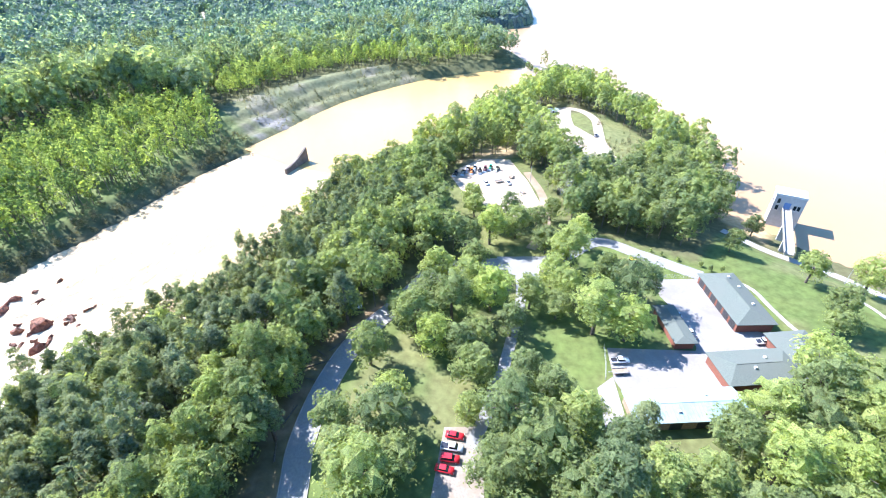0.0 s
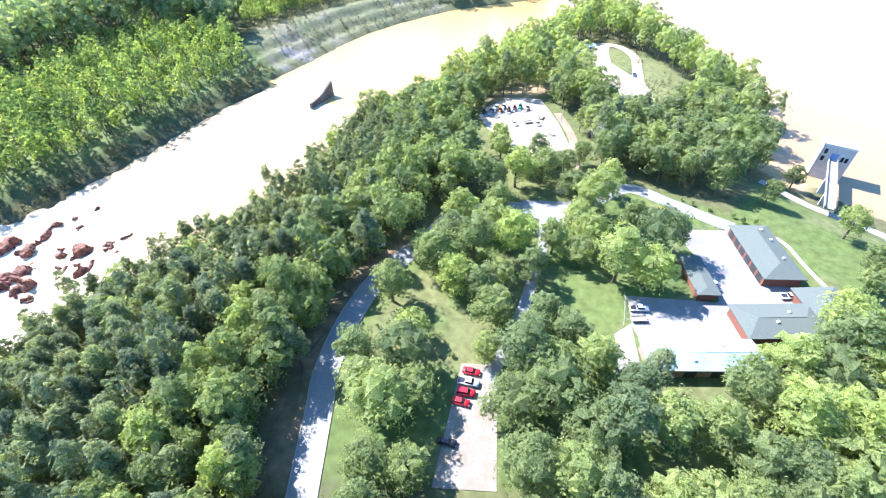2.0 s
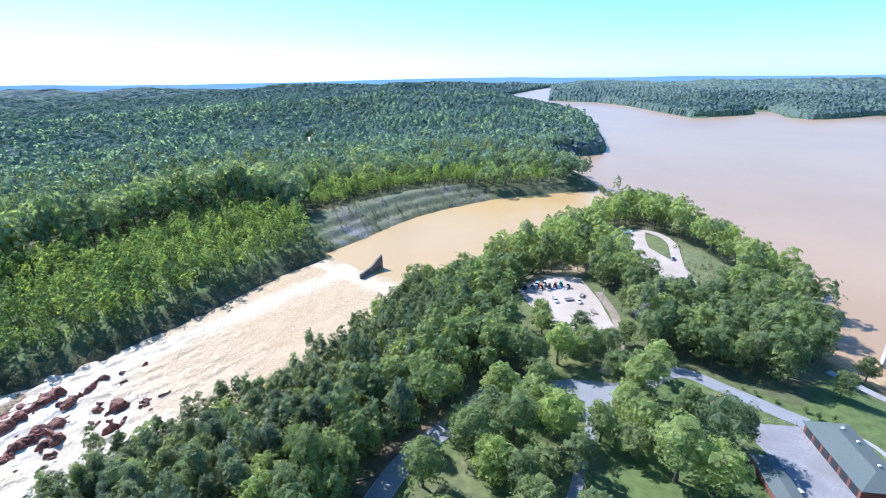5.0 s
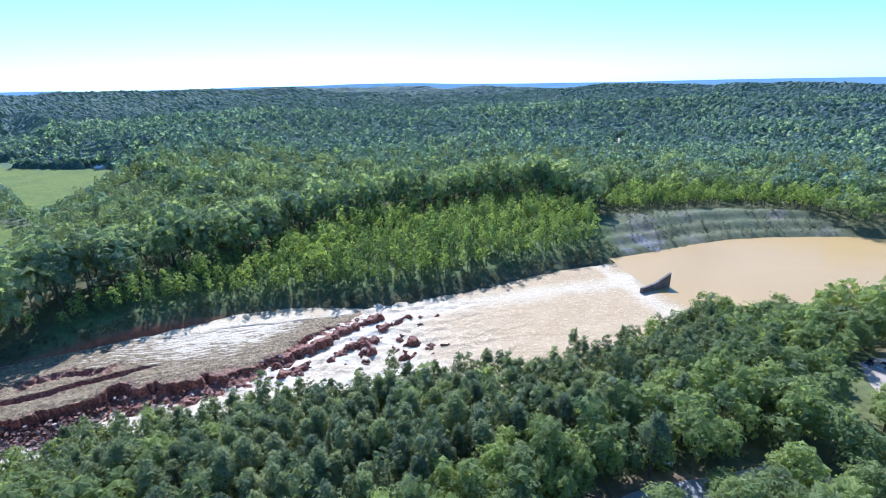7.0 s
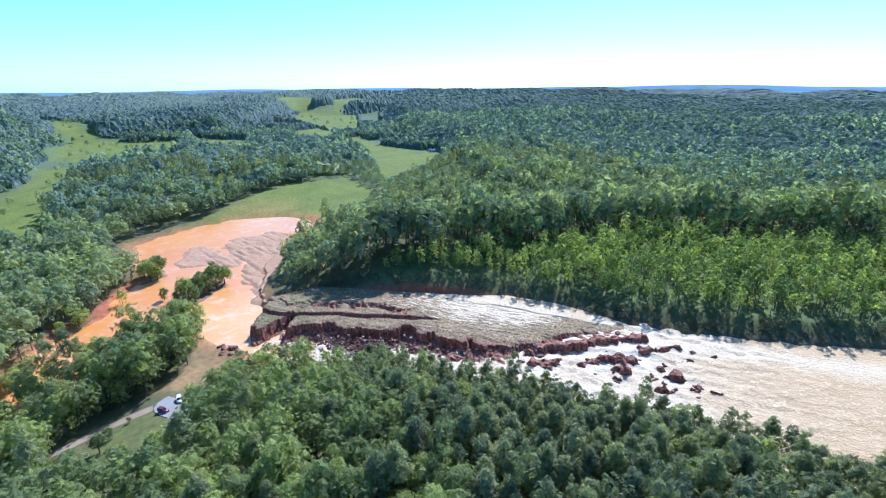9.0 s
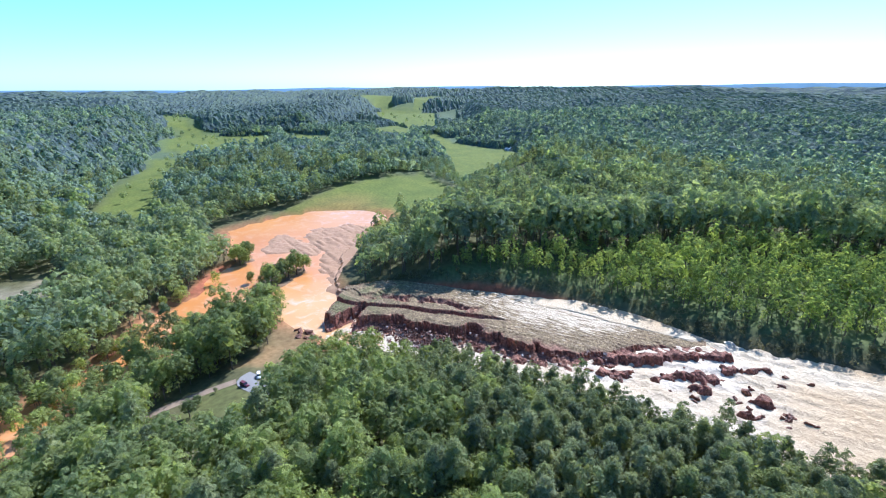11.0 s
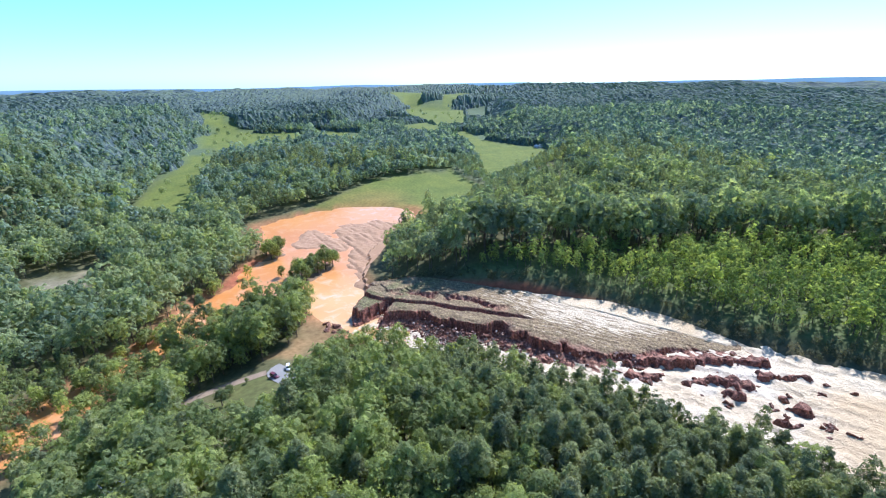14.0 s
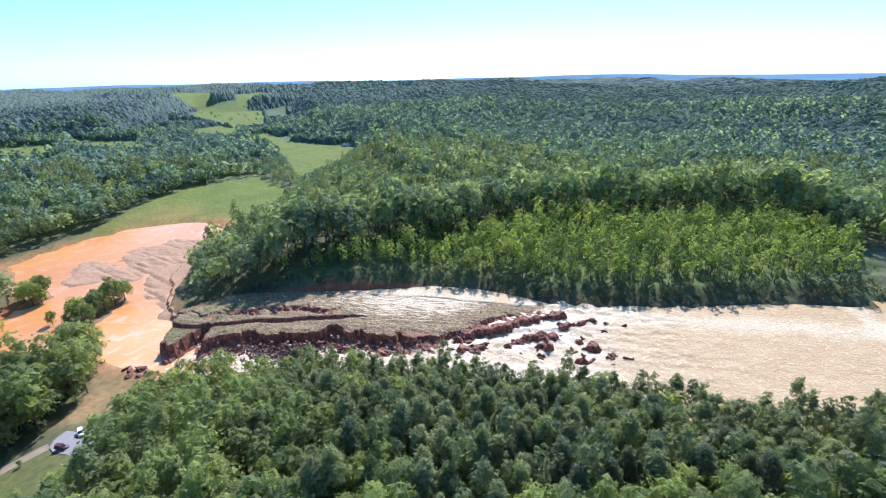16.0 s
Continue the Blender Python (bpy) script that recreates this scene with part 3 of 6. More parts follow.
blocks = np.abs(lumps(U, V, 4.5, 42) - 0.5) * 4.4 + np.abs(lumps(U, V, 2.0, 39) - 0.5) * 3.6 - 1.0
bed = foot - 1.6 + (np.maximum(ledge_top - foot, 0) * 0.46 + 1.3) * scree + 0.8 * blocks * np.minimum(1, 3 * scree) * (1 - 0.3 * scree) + 1.2 * (lumps(U, V, 6, 19) - 0.5)
bed = np.minimum(bed, ledge_top - 0.4)
# rock ribs that stand out of the rapids: a broken line below the brink, a great slab and two lesser ones
craggy = 5.5 * (lumps(U, V, 6, 64) - 0.5) + 6.0 * np.abs(lumps(U, V, 3.4, 65) - 0.5) - 1.5 + 5.0 * np.abs(lumps(U, V, 1.7, 66) - 0.5) - 1.2
for rib_u, rib_v, wide, tall_ in (([163, 170, 176, 186, 195, 203, 212], [0, -2.5, -5, -12, -17.5, -19, -25], 2.7, 3.2), ([165, 171, 178, 186], [-22, -21.5, -24.5, -31], 4.2, 3.8), ([166, 173], [-29, -32], 2.4, 2.4),
                                  ([147, 153, 162], [-2, -6, -11.5], 1.7, 2.2), ([143.5, 149], [-28.5, -29.5], 2.4, 2.6), ([147.5, 154], [-38, -41], 1.6, 1.8), ([198, 209], [-34, -36.5], 2.6, 2.4)):
    off_line = np.abs(V - np.interp(U, rib_u, rib_v)) + np.maximum(0, rib_u[0] - U) + np.maximum(0, U - rib_u[-1]) + 0.9 * craggy
    bed = np.maximum(bed, fall_line - drop - 1.2 + (1.2 + tall_ * (0.25 + 0.65 * lumps(U, V, 6, 70))) * step(-off_line, -wide, -wide * 0.3) - 0.35 * craggy * step(-off_line, -wide, 0))
bed = ledge_top * on_ledge + bed * (1 - on_ledge)
bed = np.where(inside > 3, np.minimum(bed, height(CX, CY) - 1.5), bed)
gv_, gu_ = np.gradient(bed, 0.6, 1.15)
steep = step(np.hypot(gv_, gu_), 0.55, 1.2)[..., None]
flatness = (on_ledge * (1 - 0.8 * broken) * (1 - slot))[..., None]
tint = np.array((0.33, 0.16, 0.105)) * np.ones(U.shape + (1,))
tint = tint * (1 - flatness) + np.array((0.25, 0.195, 0.1)) * flatness
pale = (on_ledge * step(-past, -6, -1) * step(U, 205, 225) * step(-U, -285, -262) * step(lumps(U, V, 8, 20), 0.3, 0.6))[..., None]
tint = tint * (1 - pale) + np.array((0.29, 0.16, 0.1)) * pale        # fresh pale red lip
grass = (on_ledge * (1 - broken) * step(U, 322, 346) * step(lumps(U, V, 6, 23), 0.28, 0.5))[..., None]
tint = tint * (1 - grass) + np.array((0.15, 0.155, 0.06)) * grass
tint = tint * (1 - steep) + np.array((0.27, 0.108, 0.072)) * steep
film = (1 - steep[..., 0]) * on_ledge * (0.18 + 0.6 * step(past, 5, 34)) * step(past, 0.5, 3) * (1 - broken) * (1 - 0.8 * step(U, 250, 325)) * (1 - grass[..., 0])
tagged(new("spillway_bed", sheet("spillway_bed", CX, CY, bed, M["rock"], np.concatenate([tint, film[..., None]], -1), keep=inside < 5, smooth=False)), "scoured red rock ledge and torn banks below the crest", "rock", kind="structure")

wu, wv = np.arange(-14, 392, 1.5), np.arange(-100, 32, 0.9)
U, V = np.meshgrid(wu, wv)
CX, CY = FLOW0[0] + U * FLOW[0] + V * ACROSS[0], FLOW0[1] + U * FLOW[1] + V * ACROSS[1]
inside = distance(CHUTE, CX, CY)
past = V - brink(U)
fall_line = -12.0 - 6.5 * np.clip(U / 230, 0, 1)
stream = fall_line - 0.03 - 0.17 * step(U, 3, 20) - 7.4 * step(U + 0.25 * V, 165, 270)
chop = 0.7 * (lumps(U / 2, V, 3.0, 24) - 0.5) + 0.5 * (lumps(U, V, 1.8, 25) - 0.5)
wild = step(U, 70, 150)
sheet_z = stream + chop * (0.35 * step(U, 0, 12) + 1.7 * wild)
over = step(past, 0, 3) * step(U, 158, 176)
strand = lumps(U, V, 9, 14) * 0.25 + lumps(U / 12, V, 1.5, 15) * 0.55 + lumps(U / 6, V, 4, 16) * 0.3
shelf = -17.4 - 0.8 * step(U, 200, 350) + 0.9 * step(U, 258, 285) * step(V - np.interp(U, [262, 290, 322, 352], [-12.7, -20.5, -29.1, -42]), -1, 1) + 0.8 * step(U, 276, 290) * step(V - np.interp(U, [276, 310, 352], [-8.5, -13, -30]), -1, 1)
# the race hugs the far bank, thins out over the shelf and runs down the trench in places
cover = step(3.5 * (lumps(U / 4, V, 3, 67) - 0.5) + np.interp(U, [150, 176, 200, 231, 252, 270, 290, 302, 320], [40, 10, 10.5, 11, 10, 8, 5, 3, 20]) - V, -0.5, 2.5)
shelf_z = shelf + 0.42 * (1 - cover) * (1 - 0.85 * step(U, 270, 335)) + 0.1 - 2.4 * cover + 0.16 * chop - 0.3 * step(U, 285, 335)
runs = step(-np.abs(V - np.interp(U, [276, 298, 315, 341], [-10, -14.5, -18, -24]) + 2), -2.2, -0.5) * step(lumps(U, V, 11, 38), 0.6, 0.68) * step(U, 276, 290)
shelf_z = np.maximum(shelf_z, shelf * runs - 30 * (1 - runs) - 0.9 * runs)
sheet_z = np.where(over > 0.5, np.minimum(np.maximum(np.where(U < 172, sheet_z, -40), shelf_z), fall_line + 1.5), sheet_z)
sheet_z = np.where((past > -2.5) & (past < 3.0) & (U > 196), -40, sheet_z)
cream, froth, white_ = np.array((0.46, 0.335, 0.19)), np.array((0.56, 0.458, 0.31)), np.array((0.61, 0.52, 0.385))
churn = np.clip(step(U, 80, 170) * (0.15 + 0.95 * lumps(U, V, 12, 26)) + 0.9 * step(-np.abs(V - 8 + 6 * lumps(U, V, 20, 27)), -14, 0) + 0.85 * step(-np.abs(U - 9 - 7 * lumps(U, V, 9, 28)), -9, -1), 0, 1)[..., None]
rapid = (step(U, 125, 165) * (1 - over) * (0.35 + 0.65 * step(lumps(U, V, 10, 63), 0.3, 0.6)))[..., None]
surf_tint = cream * (1 - churn) + froth * churn
surf_tint = surf_tint * (1 - rapid) + white_ * rapid
sheet_z = np.where(sheet_z < -35, -32.0, sheet_z)
tagged(new("spillway_water", sheet("spillway_water", CX, CY, sheet_z, M["chute"], surf_tint, keep=(inside < 4) & (U > -6) & (U < 364) & (sheet_z > -31))), "pale foaming water racing down the spillway", "water", kind="structure")


# ---- woods ----
def part(name, data, parent, label=""):
    ob = new(name, data)
    ob.parent = parent
    return tagged(ob, label) if label else ob


def unit(v):
    return v / np.maximum(np.linalg.norm(v, axis=1), 1e-6)[:, None]


def cards(rs, at, facing, size, loose=0.6):
    """Leaf sprays: small pointed blades at points, facing roughly outwards and up."""
    n = len(at)
    nrm = unit(facing + np.array((0, 0, 0.45)) + loose * rs.normal(size=(n, 3)))
    a = unit(np.cross(nrm, rs.normal(size=(n, 3))))
    b = np.cross(nrm, a)
    s = (size * rs.uniform(0.65, 1.35, n))[:, None]
    w = s * rs.uniform(0.6, 0.95, n)[:, None]
    co = np.stack([at - a * s * 0.8 - b * w, at + a * s, at - a * s * 0.3 + b * w], 1).reshape(-1, 3)
    return co, np.arange(3 * n).reshape(-1, 3)


def broad_crown(rs, tall, radius, clumps, sprays, size):
    """A broadleaf crown: clumps in an uneven dome, each set with sprays."""
    ang, lift = rs.uniform(0, 6.283, clumps), rs.uniform(-0.75, 1.0, clumps)
    out = np.sqrt(np.maximum(0, 1 - np.abs(lift) ** 2.2)) * rs.uniform(0.45, 0.9, clumps)
    base = tall * 0.55
    c = np.stack([np.cos(ang) * out * radius, np.sin(ang) * out * radius, base + lift * tall * 0.38 * rs.uniform(0.85, 1.1, clumps)], 1)
    c[:, :2] += rs.normal(size=2) * 0.1 * radius
    rad = radius * rs.uniform(0.26, 0.44, clumps)
    per = max(1, sprays // clumps)
    k = np.repeat(np.arange(clumps), per)
    d = unit(rs.normal(size=(len(k), 3)) + np.array((0, 0, 0.5)))
    at = c[k] + d * (rad[k] * rs.uniform(0.6, 1.05, len(k)))[:, None] * np.array((1, 1, 0.75))
    return cards(rs, at, d + 0.4 * unit(c[k] - np.array((0, 0, base * 0.8))), size, 0.6 if size < 1.3 else 0.3)


def pine_crown(rs, tall, radius, clumps, sprays, size):
    """A pine crown: loose tiers of tufts that narrow to the top."""
    h = 0.36 + 0.62 * rs.rand(clumps) ** 0.85
    ang = rs.uniform(0, 6.283, clumps)
    out = radius * np.sqrt(np.clip(1 - ((h - 0.62) / 0.38) ** 2, 0.02, 1)) * np.clip((1.06 - h) / 0.36, 0.12, 1) * rs.uniform(0.25, 0.95, clumps)
    c = np.stack([np.cos(ang) * out, np.sin(ang) * out, tall * h], 1)
    per = max(1, sprays // clumps)
    k = np.repeat(np.arange(clumps), per)
    d = unit(rs.normal(size=(len(k), 3)) + np.array((0, 0, 0.4)))
    at = c[k] + d * (radius * 0.36 * rs.uniform(0.4, 1.15, len(k)))[:, None] * np.array((1, 1, 0.6))
    return cards(rs, at, d + np.array((0, 0, 0.3)), size)


def tufts(rs, tall, radius, count, segs=5, size=0.36, low=0.3, cone=0.0):
    """Leafy clumps of a crown: uneven little tents of loose facets, set over a dome and facing outwards."""
    mid, up = tall * (low + 1) / 2, tall * (1 - low) / 2
    k = (np.arange(count) + 0.5) / count
    c = 1 - 1.62 * k                                                  # spread from the top down past the girth
    ang = np.arange(count) * 2.39996 + rs.uniform(-0.5, 0.5, count)
    out = np.sqrt(np.maximum(0.0, 1 - c * c)) * (1 - cone * np.maximum(c, 0))
    d = np.stack([out * np.cos(ang), out * np.sin(ang), c], 1)
    at = d * np.array((radius, radius, up)) * rs.uniform(0.55, 0.95, count)[:, None] + (0, 0, mid)
    n = unit(d + (0, 0, 0.8) + 0.3 * rs.normal(size=(count, 3)))
    a = unit(np.cross(n, rs.normal(size=(count, 3))))
    b = np.cross(n, a)
    r = radius * size * rs.uniform(0.75, 1.3, count)
    t = np.linspace(0, 6.283, segs, endpoint=False)[None] + rs.uniform(-0.3, 0.3, (count, segs))
    w = (r[:, None] * rs.uniform(0.7, 1.3, (count, segs)))[..., None]
    ring = at[:, None] + w * (np.cos(t)[..., None] * a[:, None] + np.sin(t)[..., None] * b[:, None]) - n[:, None] * w * rs.uniform(0.1, 0.55, (count, segs, 1))
    top = np.repeat((at + n * (r * rs.uniform(0.25, 0.6, count))[:, None])[:, None], segs, 1)
    co = np.stack([top, ring, np.roll(ring, -1, 1)], 2).reshape(-1, 3)
    return co, np.arange(len(co)).reshape(-1, 3)


def limb(p, q, r0, r1, sides=6):
    p, q = np.asarray(p, float), np.asarray(q, float)
    ax = (q - p) / np.linalg.norm(q - p)
    s = np.cross(ax, (0.3, 0.9, 0.2))
    s /= np.linalg.norm(s)
    t = np.cross(ax, s)
    a = np.linspace(0, 2 * math.pi, sides, endpoint=False)
    ring = np.cos(a)[:, None] * s + np.sin(a)[:, None] * t
    co = np.vstack([p + ring * r0, q + ring * r1])
    i = np.arange(sides)
    j = (i + 1) % sides
    return co, np.stack([i, j, j + sides, i + sides], 1)


def joined(pieces):
    cos, fs, n = [], [], 0
    for co, f in pieces:
        cos.append(co)
        fs.append(f + n)
        n += len(co)
    return np.vstack(cos), np.vstack(fs)


def trunk_mesh(rs, tall, radius, broad, twigs=7):
    bend = rs.normal(size=2) * 0.25
    top = np.array((bend[0], bend[1], tall * (0.62 if broad else 0.95)))
    mid = top * 0.5 + np.array((0.12, -0.1, 0))
    w = tall * 0.018 + 0.06
    out = [limb((0, 0, -0.8), mid, w * 1.3, w * 0.85), limb(mid, top, w * 0.85, w * 0.3)]
    for i in range(twigs):
        z = tall * (rs.uniform(0.3, 0.6) if broad else rs.uniform(0.42, 0.9))
        a = i * 2.4 + rs.uniform(-0.4, 0.4)
        ln = radius * (rs.uniform(0.5, 0.9) if broad else 0.55 * (1.2 - z / tall))
        s = top * (z / top[2])
        out.append(limb(s, s + np.array((math.cos(a) * ln, math.sin(a) * ln, ln * (0.75 if broad else 0.15))), w * 0.45, w * 0.12, 4))
    return joined(out)


def tree_model(name, seed, kind, tall, radius, clumps, sprays, size):
    rs = np.random.RandomState(seed)
    co, f = (pine_crown if kind == "needle" else broad_crown)(rs, tall, radius, clumps, sprays, size)
    co, f = joined([(co, f), tufts(rs, tall, radius * 0.86, 36, 4, 0.3, 0.45 if kind == "needle" else 0.26, 0.4 if kind == "needle" else 0.0)])
    tco, tf = trunk_mesh(rs, tall, radius, kind != "needle")
    return mesh_of(name + "_crown", co, f, M[kind], smooth=False), mesh_of(name + "_trunk", tco, tf, M["bark"])


BROAD = [tree_model("broadleaf", s, "leaf", t, r, c, 1560, 0.36) for s, t, r, c in ((1, 15, 5.4, 24), (2, 17, 5.0, 26), (3, 13, 5.6, 22), (4, 16, 6.0, 28), (5, 14, 4.6, 20))]
PINES = [tree_model("pine", s, "needle", t, r, c, 1500, 0.34) for s, t, r, c in ((11, 18.5, 3.9, 40), (12, 17, 3.5, 36), (13, 19, 4.1, 42))]


def stand_tree(model, name, x, y, size, turn, label, group, tall=1.0, z=None):
    crown, trunk = model
    tree = new(name)
    z = float(height(np.array([x]), np.array([y]))[0]) if z is None else z
    tree.matrix_world = Matrix.LocRotScale((x, y, z), Euler((0, 0, turn)), (size, size, size * tall))
    part("trunk", trunk, tree)
    part("crown", crown, tree)
    return tagged(tree, label, "tree", group)


LOD = {}
# sprays, their size, clumps; tufts, their segments and size
LEVELS = {"near": (300, 0.68, 24, 12, 5, 0.4), "row": (104, 0.62, 13, 13, 4, 0.33), "semi": (60, 0.8, 16, 22, 4, 0.29), "mid": (24, 0.95, 12, 18, 4, 0.31), "far": (2, 1.6, 2, 7, 4, 0.5)}
USED = {"leaf": ("near", "semi", "far"), "leaf_hill": ("semi", "mid"), "leaf_young": ("row",), "leaf_hazed": ("mid", "far"), "needle": ("near", "semi", "mid"), "brush": ("mid",)}
for _kind, _lods in USED.items():
    for _lod in _lods:
        _sprays, _size, _cl, _tufts, _segs, _wide = LEVELS[_lod]
        for _s in range(6):
            rs_ = np.random.RandomState(100 + _s)
            tall_, rad_ = {"needle": (18.5, 3.4), "leaf_young": (17, 3.1)}.get(_kind, (16.5, 5.3))
            tall_ *= 1 + 0.12 * (_s - 2.5) / 2.5
            _crown = [(pine_crown if _kind == "needle" else broad_crown)(rs_, tall_, rad_, _cl, _sprays * (4 if _kind == "brush" else 1), _size)]
            if _kind != "brush":
                _crown.append(tufts(rs_, tall_, rad_ * (0.75 if _lod == "near" else 1.0), _tufts, _segs, _wide, 0.45 if _kind == "needle" else 0.3, 0.4 if _kind == "needle" else 0.0))
            LOD[_kind, _lod, _s] = joined(_crown)


def grove(name, kind, lod, X, Y, Z, S, label, seed):
    """Many trees joined into one mesh."""
    if not len(X):
        return
    rs = np.random.RandomState(seed)
    pick = rs.randint(0, 6, len(X))
    turn, tone = rs.uniform(0, 6.283, len(X)), 0.68 * rs.rand(len(X)) + 0.3 * lumps(X, Y, 130, 35)
    cos, fs, ts, n = [], [], [], 0
    for s in range(6):
        m = pick == s
        co, f = LOD[kind, lod, s]
        if not m.any():
            continue
        c, sn = np.cos(turn[m])[:, None], np.sin(turn[m])[:, None]
        k = S[m][:, None]
        kz = k * rs.uniform(0.88, 1.25, (len(k), 1))
        p = np.stack([(co[:, 0] * c - co[:, 1] * sn) * k + X[m][:, None], (co[:, 0] * sn + co[:, 1] * c) * k + Y[m][:, None], co[:, 2] * kz + Z[m][:, None]], -1)
        cnt = m.sum()
        ff = f[None] + (np.arange(cnt) * len(co))[:, None, None] + n
        cos.append(p.reshape(-1, 3))
        fs.append(ff.reshape(-1, 3))
        ts.append(np.repeat(tone[m], len(f)))
        n += cnt * len(co)
    leaves_ = sum(len(f) for f in fs)
    if lod in ("near", "row", "semi") and kind != "brush":   # a slim trunk under every crown
        a = np.array((0.0, 2.094, 4.189))
        tri = np.stack([np.cos(a), np.sin(a)], 1)
        low = np.concatenate([tri * 0.3, np.full((3, 1), -0.9)], 1)
        top = np.concatenate([tri * 0.1, np.full((3, 1), 10.0)], 1)
        co = np.vstack([low, top])
        f = np.array([(0, 1, 4), (0, 4, 3), (1, 2, 5), (1, 5, 4), (2, 0, 3), (2, 3, 5)])
        cos.append((co[None] * S[:, None, None] + np.stack([X, Y, Z], -1)[:, None]).reshape(-1, 3))
        fs.append((f[None] + (np.arange(len(X)) * 6)[:, None, None] + n).reshape(-1, 3))
        ts.append(np.zeros(6 * len(X)))
    me = mesh_of(name, np.vstack(cos), np.vstack(fs), M[kind], tone=np.concatenate(ts), smooth=False)
    me.materials.append(M["bark"])
    me.polygons.foreach_set("material_index", (np.arange(len(me.polygons)) >= leaves_).astype(np.int32))
    tagged(new(name, me), label, "trees", kind="stuff")


# open ground where no wood grows
OPEN = [[(-42, 30), (-42, 66), (-40, 88), (-32, 108), (-18, 124), (-6, 146), (10, 152), (64, 166), (95, 150), (112, 172), (128, 186), (148, 190), (166, 178), (200, 140), (200, 20), (60, 20)],
        [(-2, 222), (5, 236), (20, 252), (40, 250), (50, 216), (52, 182), (50, 150), (30, 140), (10, 150), (2, 180), (-4, 206)],
        [(60, 300), (62, 345), (104, 345), (108, 250), (104, 222), (72, 218), (64, 250)],
        [(96, 250), (104, 326), (114, 322), (128, 284), (118, 244)],
        [(-134, 288), (-116, 314), (-60, 406), (-12, 452), (-34, 464), (-49, 470), (-66, 467), (-93, 449), (-118, 424), (-140, 394), (-154, 367), (-168, 348), (-160, 308)],
        [(-192, -62), (-165, -68), (-158, -70), (-140, -62), (-120, -64), (-114, -80), (-124, -97), (-140, -112), (-155, -124), (-170, -112), (-182, -98), (-198, -93), (-216, -91), (-230, -86), (-230, -72), (-214, -60)],
        [(132, 208), (142, 166), (158, 190), (154, 208)], [(-108, -112), (-91, -113), (-84, -98), (-94, -92), (-106, -98)], [(-436, 920), (-418, 924), (-342, 735), (-356, 728)], [(-320, -288), (-278, -315), (-225, -268), (-235, -235), (-275, -238)]] + CLEARED
PLANTED = YOUNG[0]
PINEY = [(-70, 20), (-60, 90), (-45, 130), (-30, 190), (-50, 225), (-85, 150), (-130, 85), (-185, 10), (-170, -20), (-110, 10)]


def scatter(r0, r1, gap, seed, az0=-52, az1=144):
    n = int(2 * r1 / gap)
    rs = np.random.RandomState(seed)
    g = (np.arange(n) - n / 2) * gap
    X, Y = np.meshgrid(g, g)
    X, Y = (X + rs.uniform(-0.42, 0.42, X.shape) * gap).ravel(), (Y + rs.uniform(-0.42, 0.42, X.shape) * gap).ravel()
    r, az = np.hypot(X, Y), np.degrees(np.arctan2(-X, Y))
    m = (r >= r0) & (r < r1) & (az > az0) & (az < az1)
    X, Y = X[m], Y[m]
    ok = wet(X, Y) > np.where((along(X, Y)[1] > -30) & (along(X, Y)[0] > 235), 15.0, np.where(along(X, Y)[1] > -30, 13.0, 1.5))
    X, Y = X[ok], Y[ok]
    for poly in OPEN:
        ok = distance(poly, X, Y) > 0.5
        X, Y = X[ok], Y[ok]
    far = (np.hypot(X, Y) > 850) & (distance(PLAIN, X, Y) < 0)
    ok = ~far | (lumps(X, Y, 90, 31) > 0.42)
    return X[ok], Y[ok], rs


def bank_growth(X, Y):
    """Trees stay lower on the slope right above the ledge."""
    u, v = along(X, Y)
    return np.where((distance(CHUTE, X, Y) < 40) & (v < 0) & (Y > -58), np.interp(u, [205, 240, 270, 282], [1.0, 0.83, 0.8, 0.66]), 1.0)


tree_count = {"leaf": 0, "needle": 0}
X, Y, rs = scatter(4, 265, 6.5, 41)
order = np.argsort(np.hypot(X, Y))
X, Y = X[order], Y[order]
outside = distance(PLANTED, X, Y) >= 0
X, Y = X[outside], Y[outside]
piney = (distance(PINEY, X, Y) < 0) & (rs.rand(len(X)) < 0.78) | (rs.rand(len(X)) < 0.1)
size = rs.uniform(0.85, 1.22, len(X)) * bank_growth(X, Y) * np.where((X < -185) & (Y < -88), 1.25, 1.0) * np.where((distance(FLOOD, X, Y) < 28) & (Y < -100) & (X > -185), 0.62, 1.0)
Z = height(X, Y) - 0.3
kinds = np.where(piney, 1, 0)
single = np.zeros(len(X), bool)
for i in range(len(X)):
    kind = ("leaf", "needle")[kinds[i]]
    if 18 < math.hypot(X[i], Y[i]) < 34 or tree_count[kind] >= (180, 150)[kinds[i]]:
        continue
    tree_count[kind] += 1
    single[i] = True
    if kind == "leaf":
        stand_tree(BROAD[i % 5], "broadleaf_tree", X[i], Y[i], size[i] * 0.98, rs.uniform(0, 6.28), "leafy green hardwood tree in dense woodland", "woodland hardwoods", 1.12)
    else:
        stand_tree(PINES[i % 3], "pine_tree", X[i], Y[i], size[i], rs.uniform(0, 6.28), "slender dark green pine in dense woodland", "woodland pines")
for k, kind in enumerate(("leaf", "needle")):
    m = ~single & (kinds == k)
    grove(("hardwood_grove", "pine_grove")[k], kind, "near", X[m], Y[m], Z[m], size[m], ("green hardwood trees covering the slope", "dark pines on the slope")[k], 50 + k)
X, Y, rs = scatter(20, 265, 7.4, 52)
m = (distance(PINEY, X, Y) < 6) & (distance(PLANTED, X, Y) > 0)
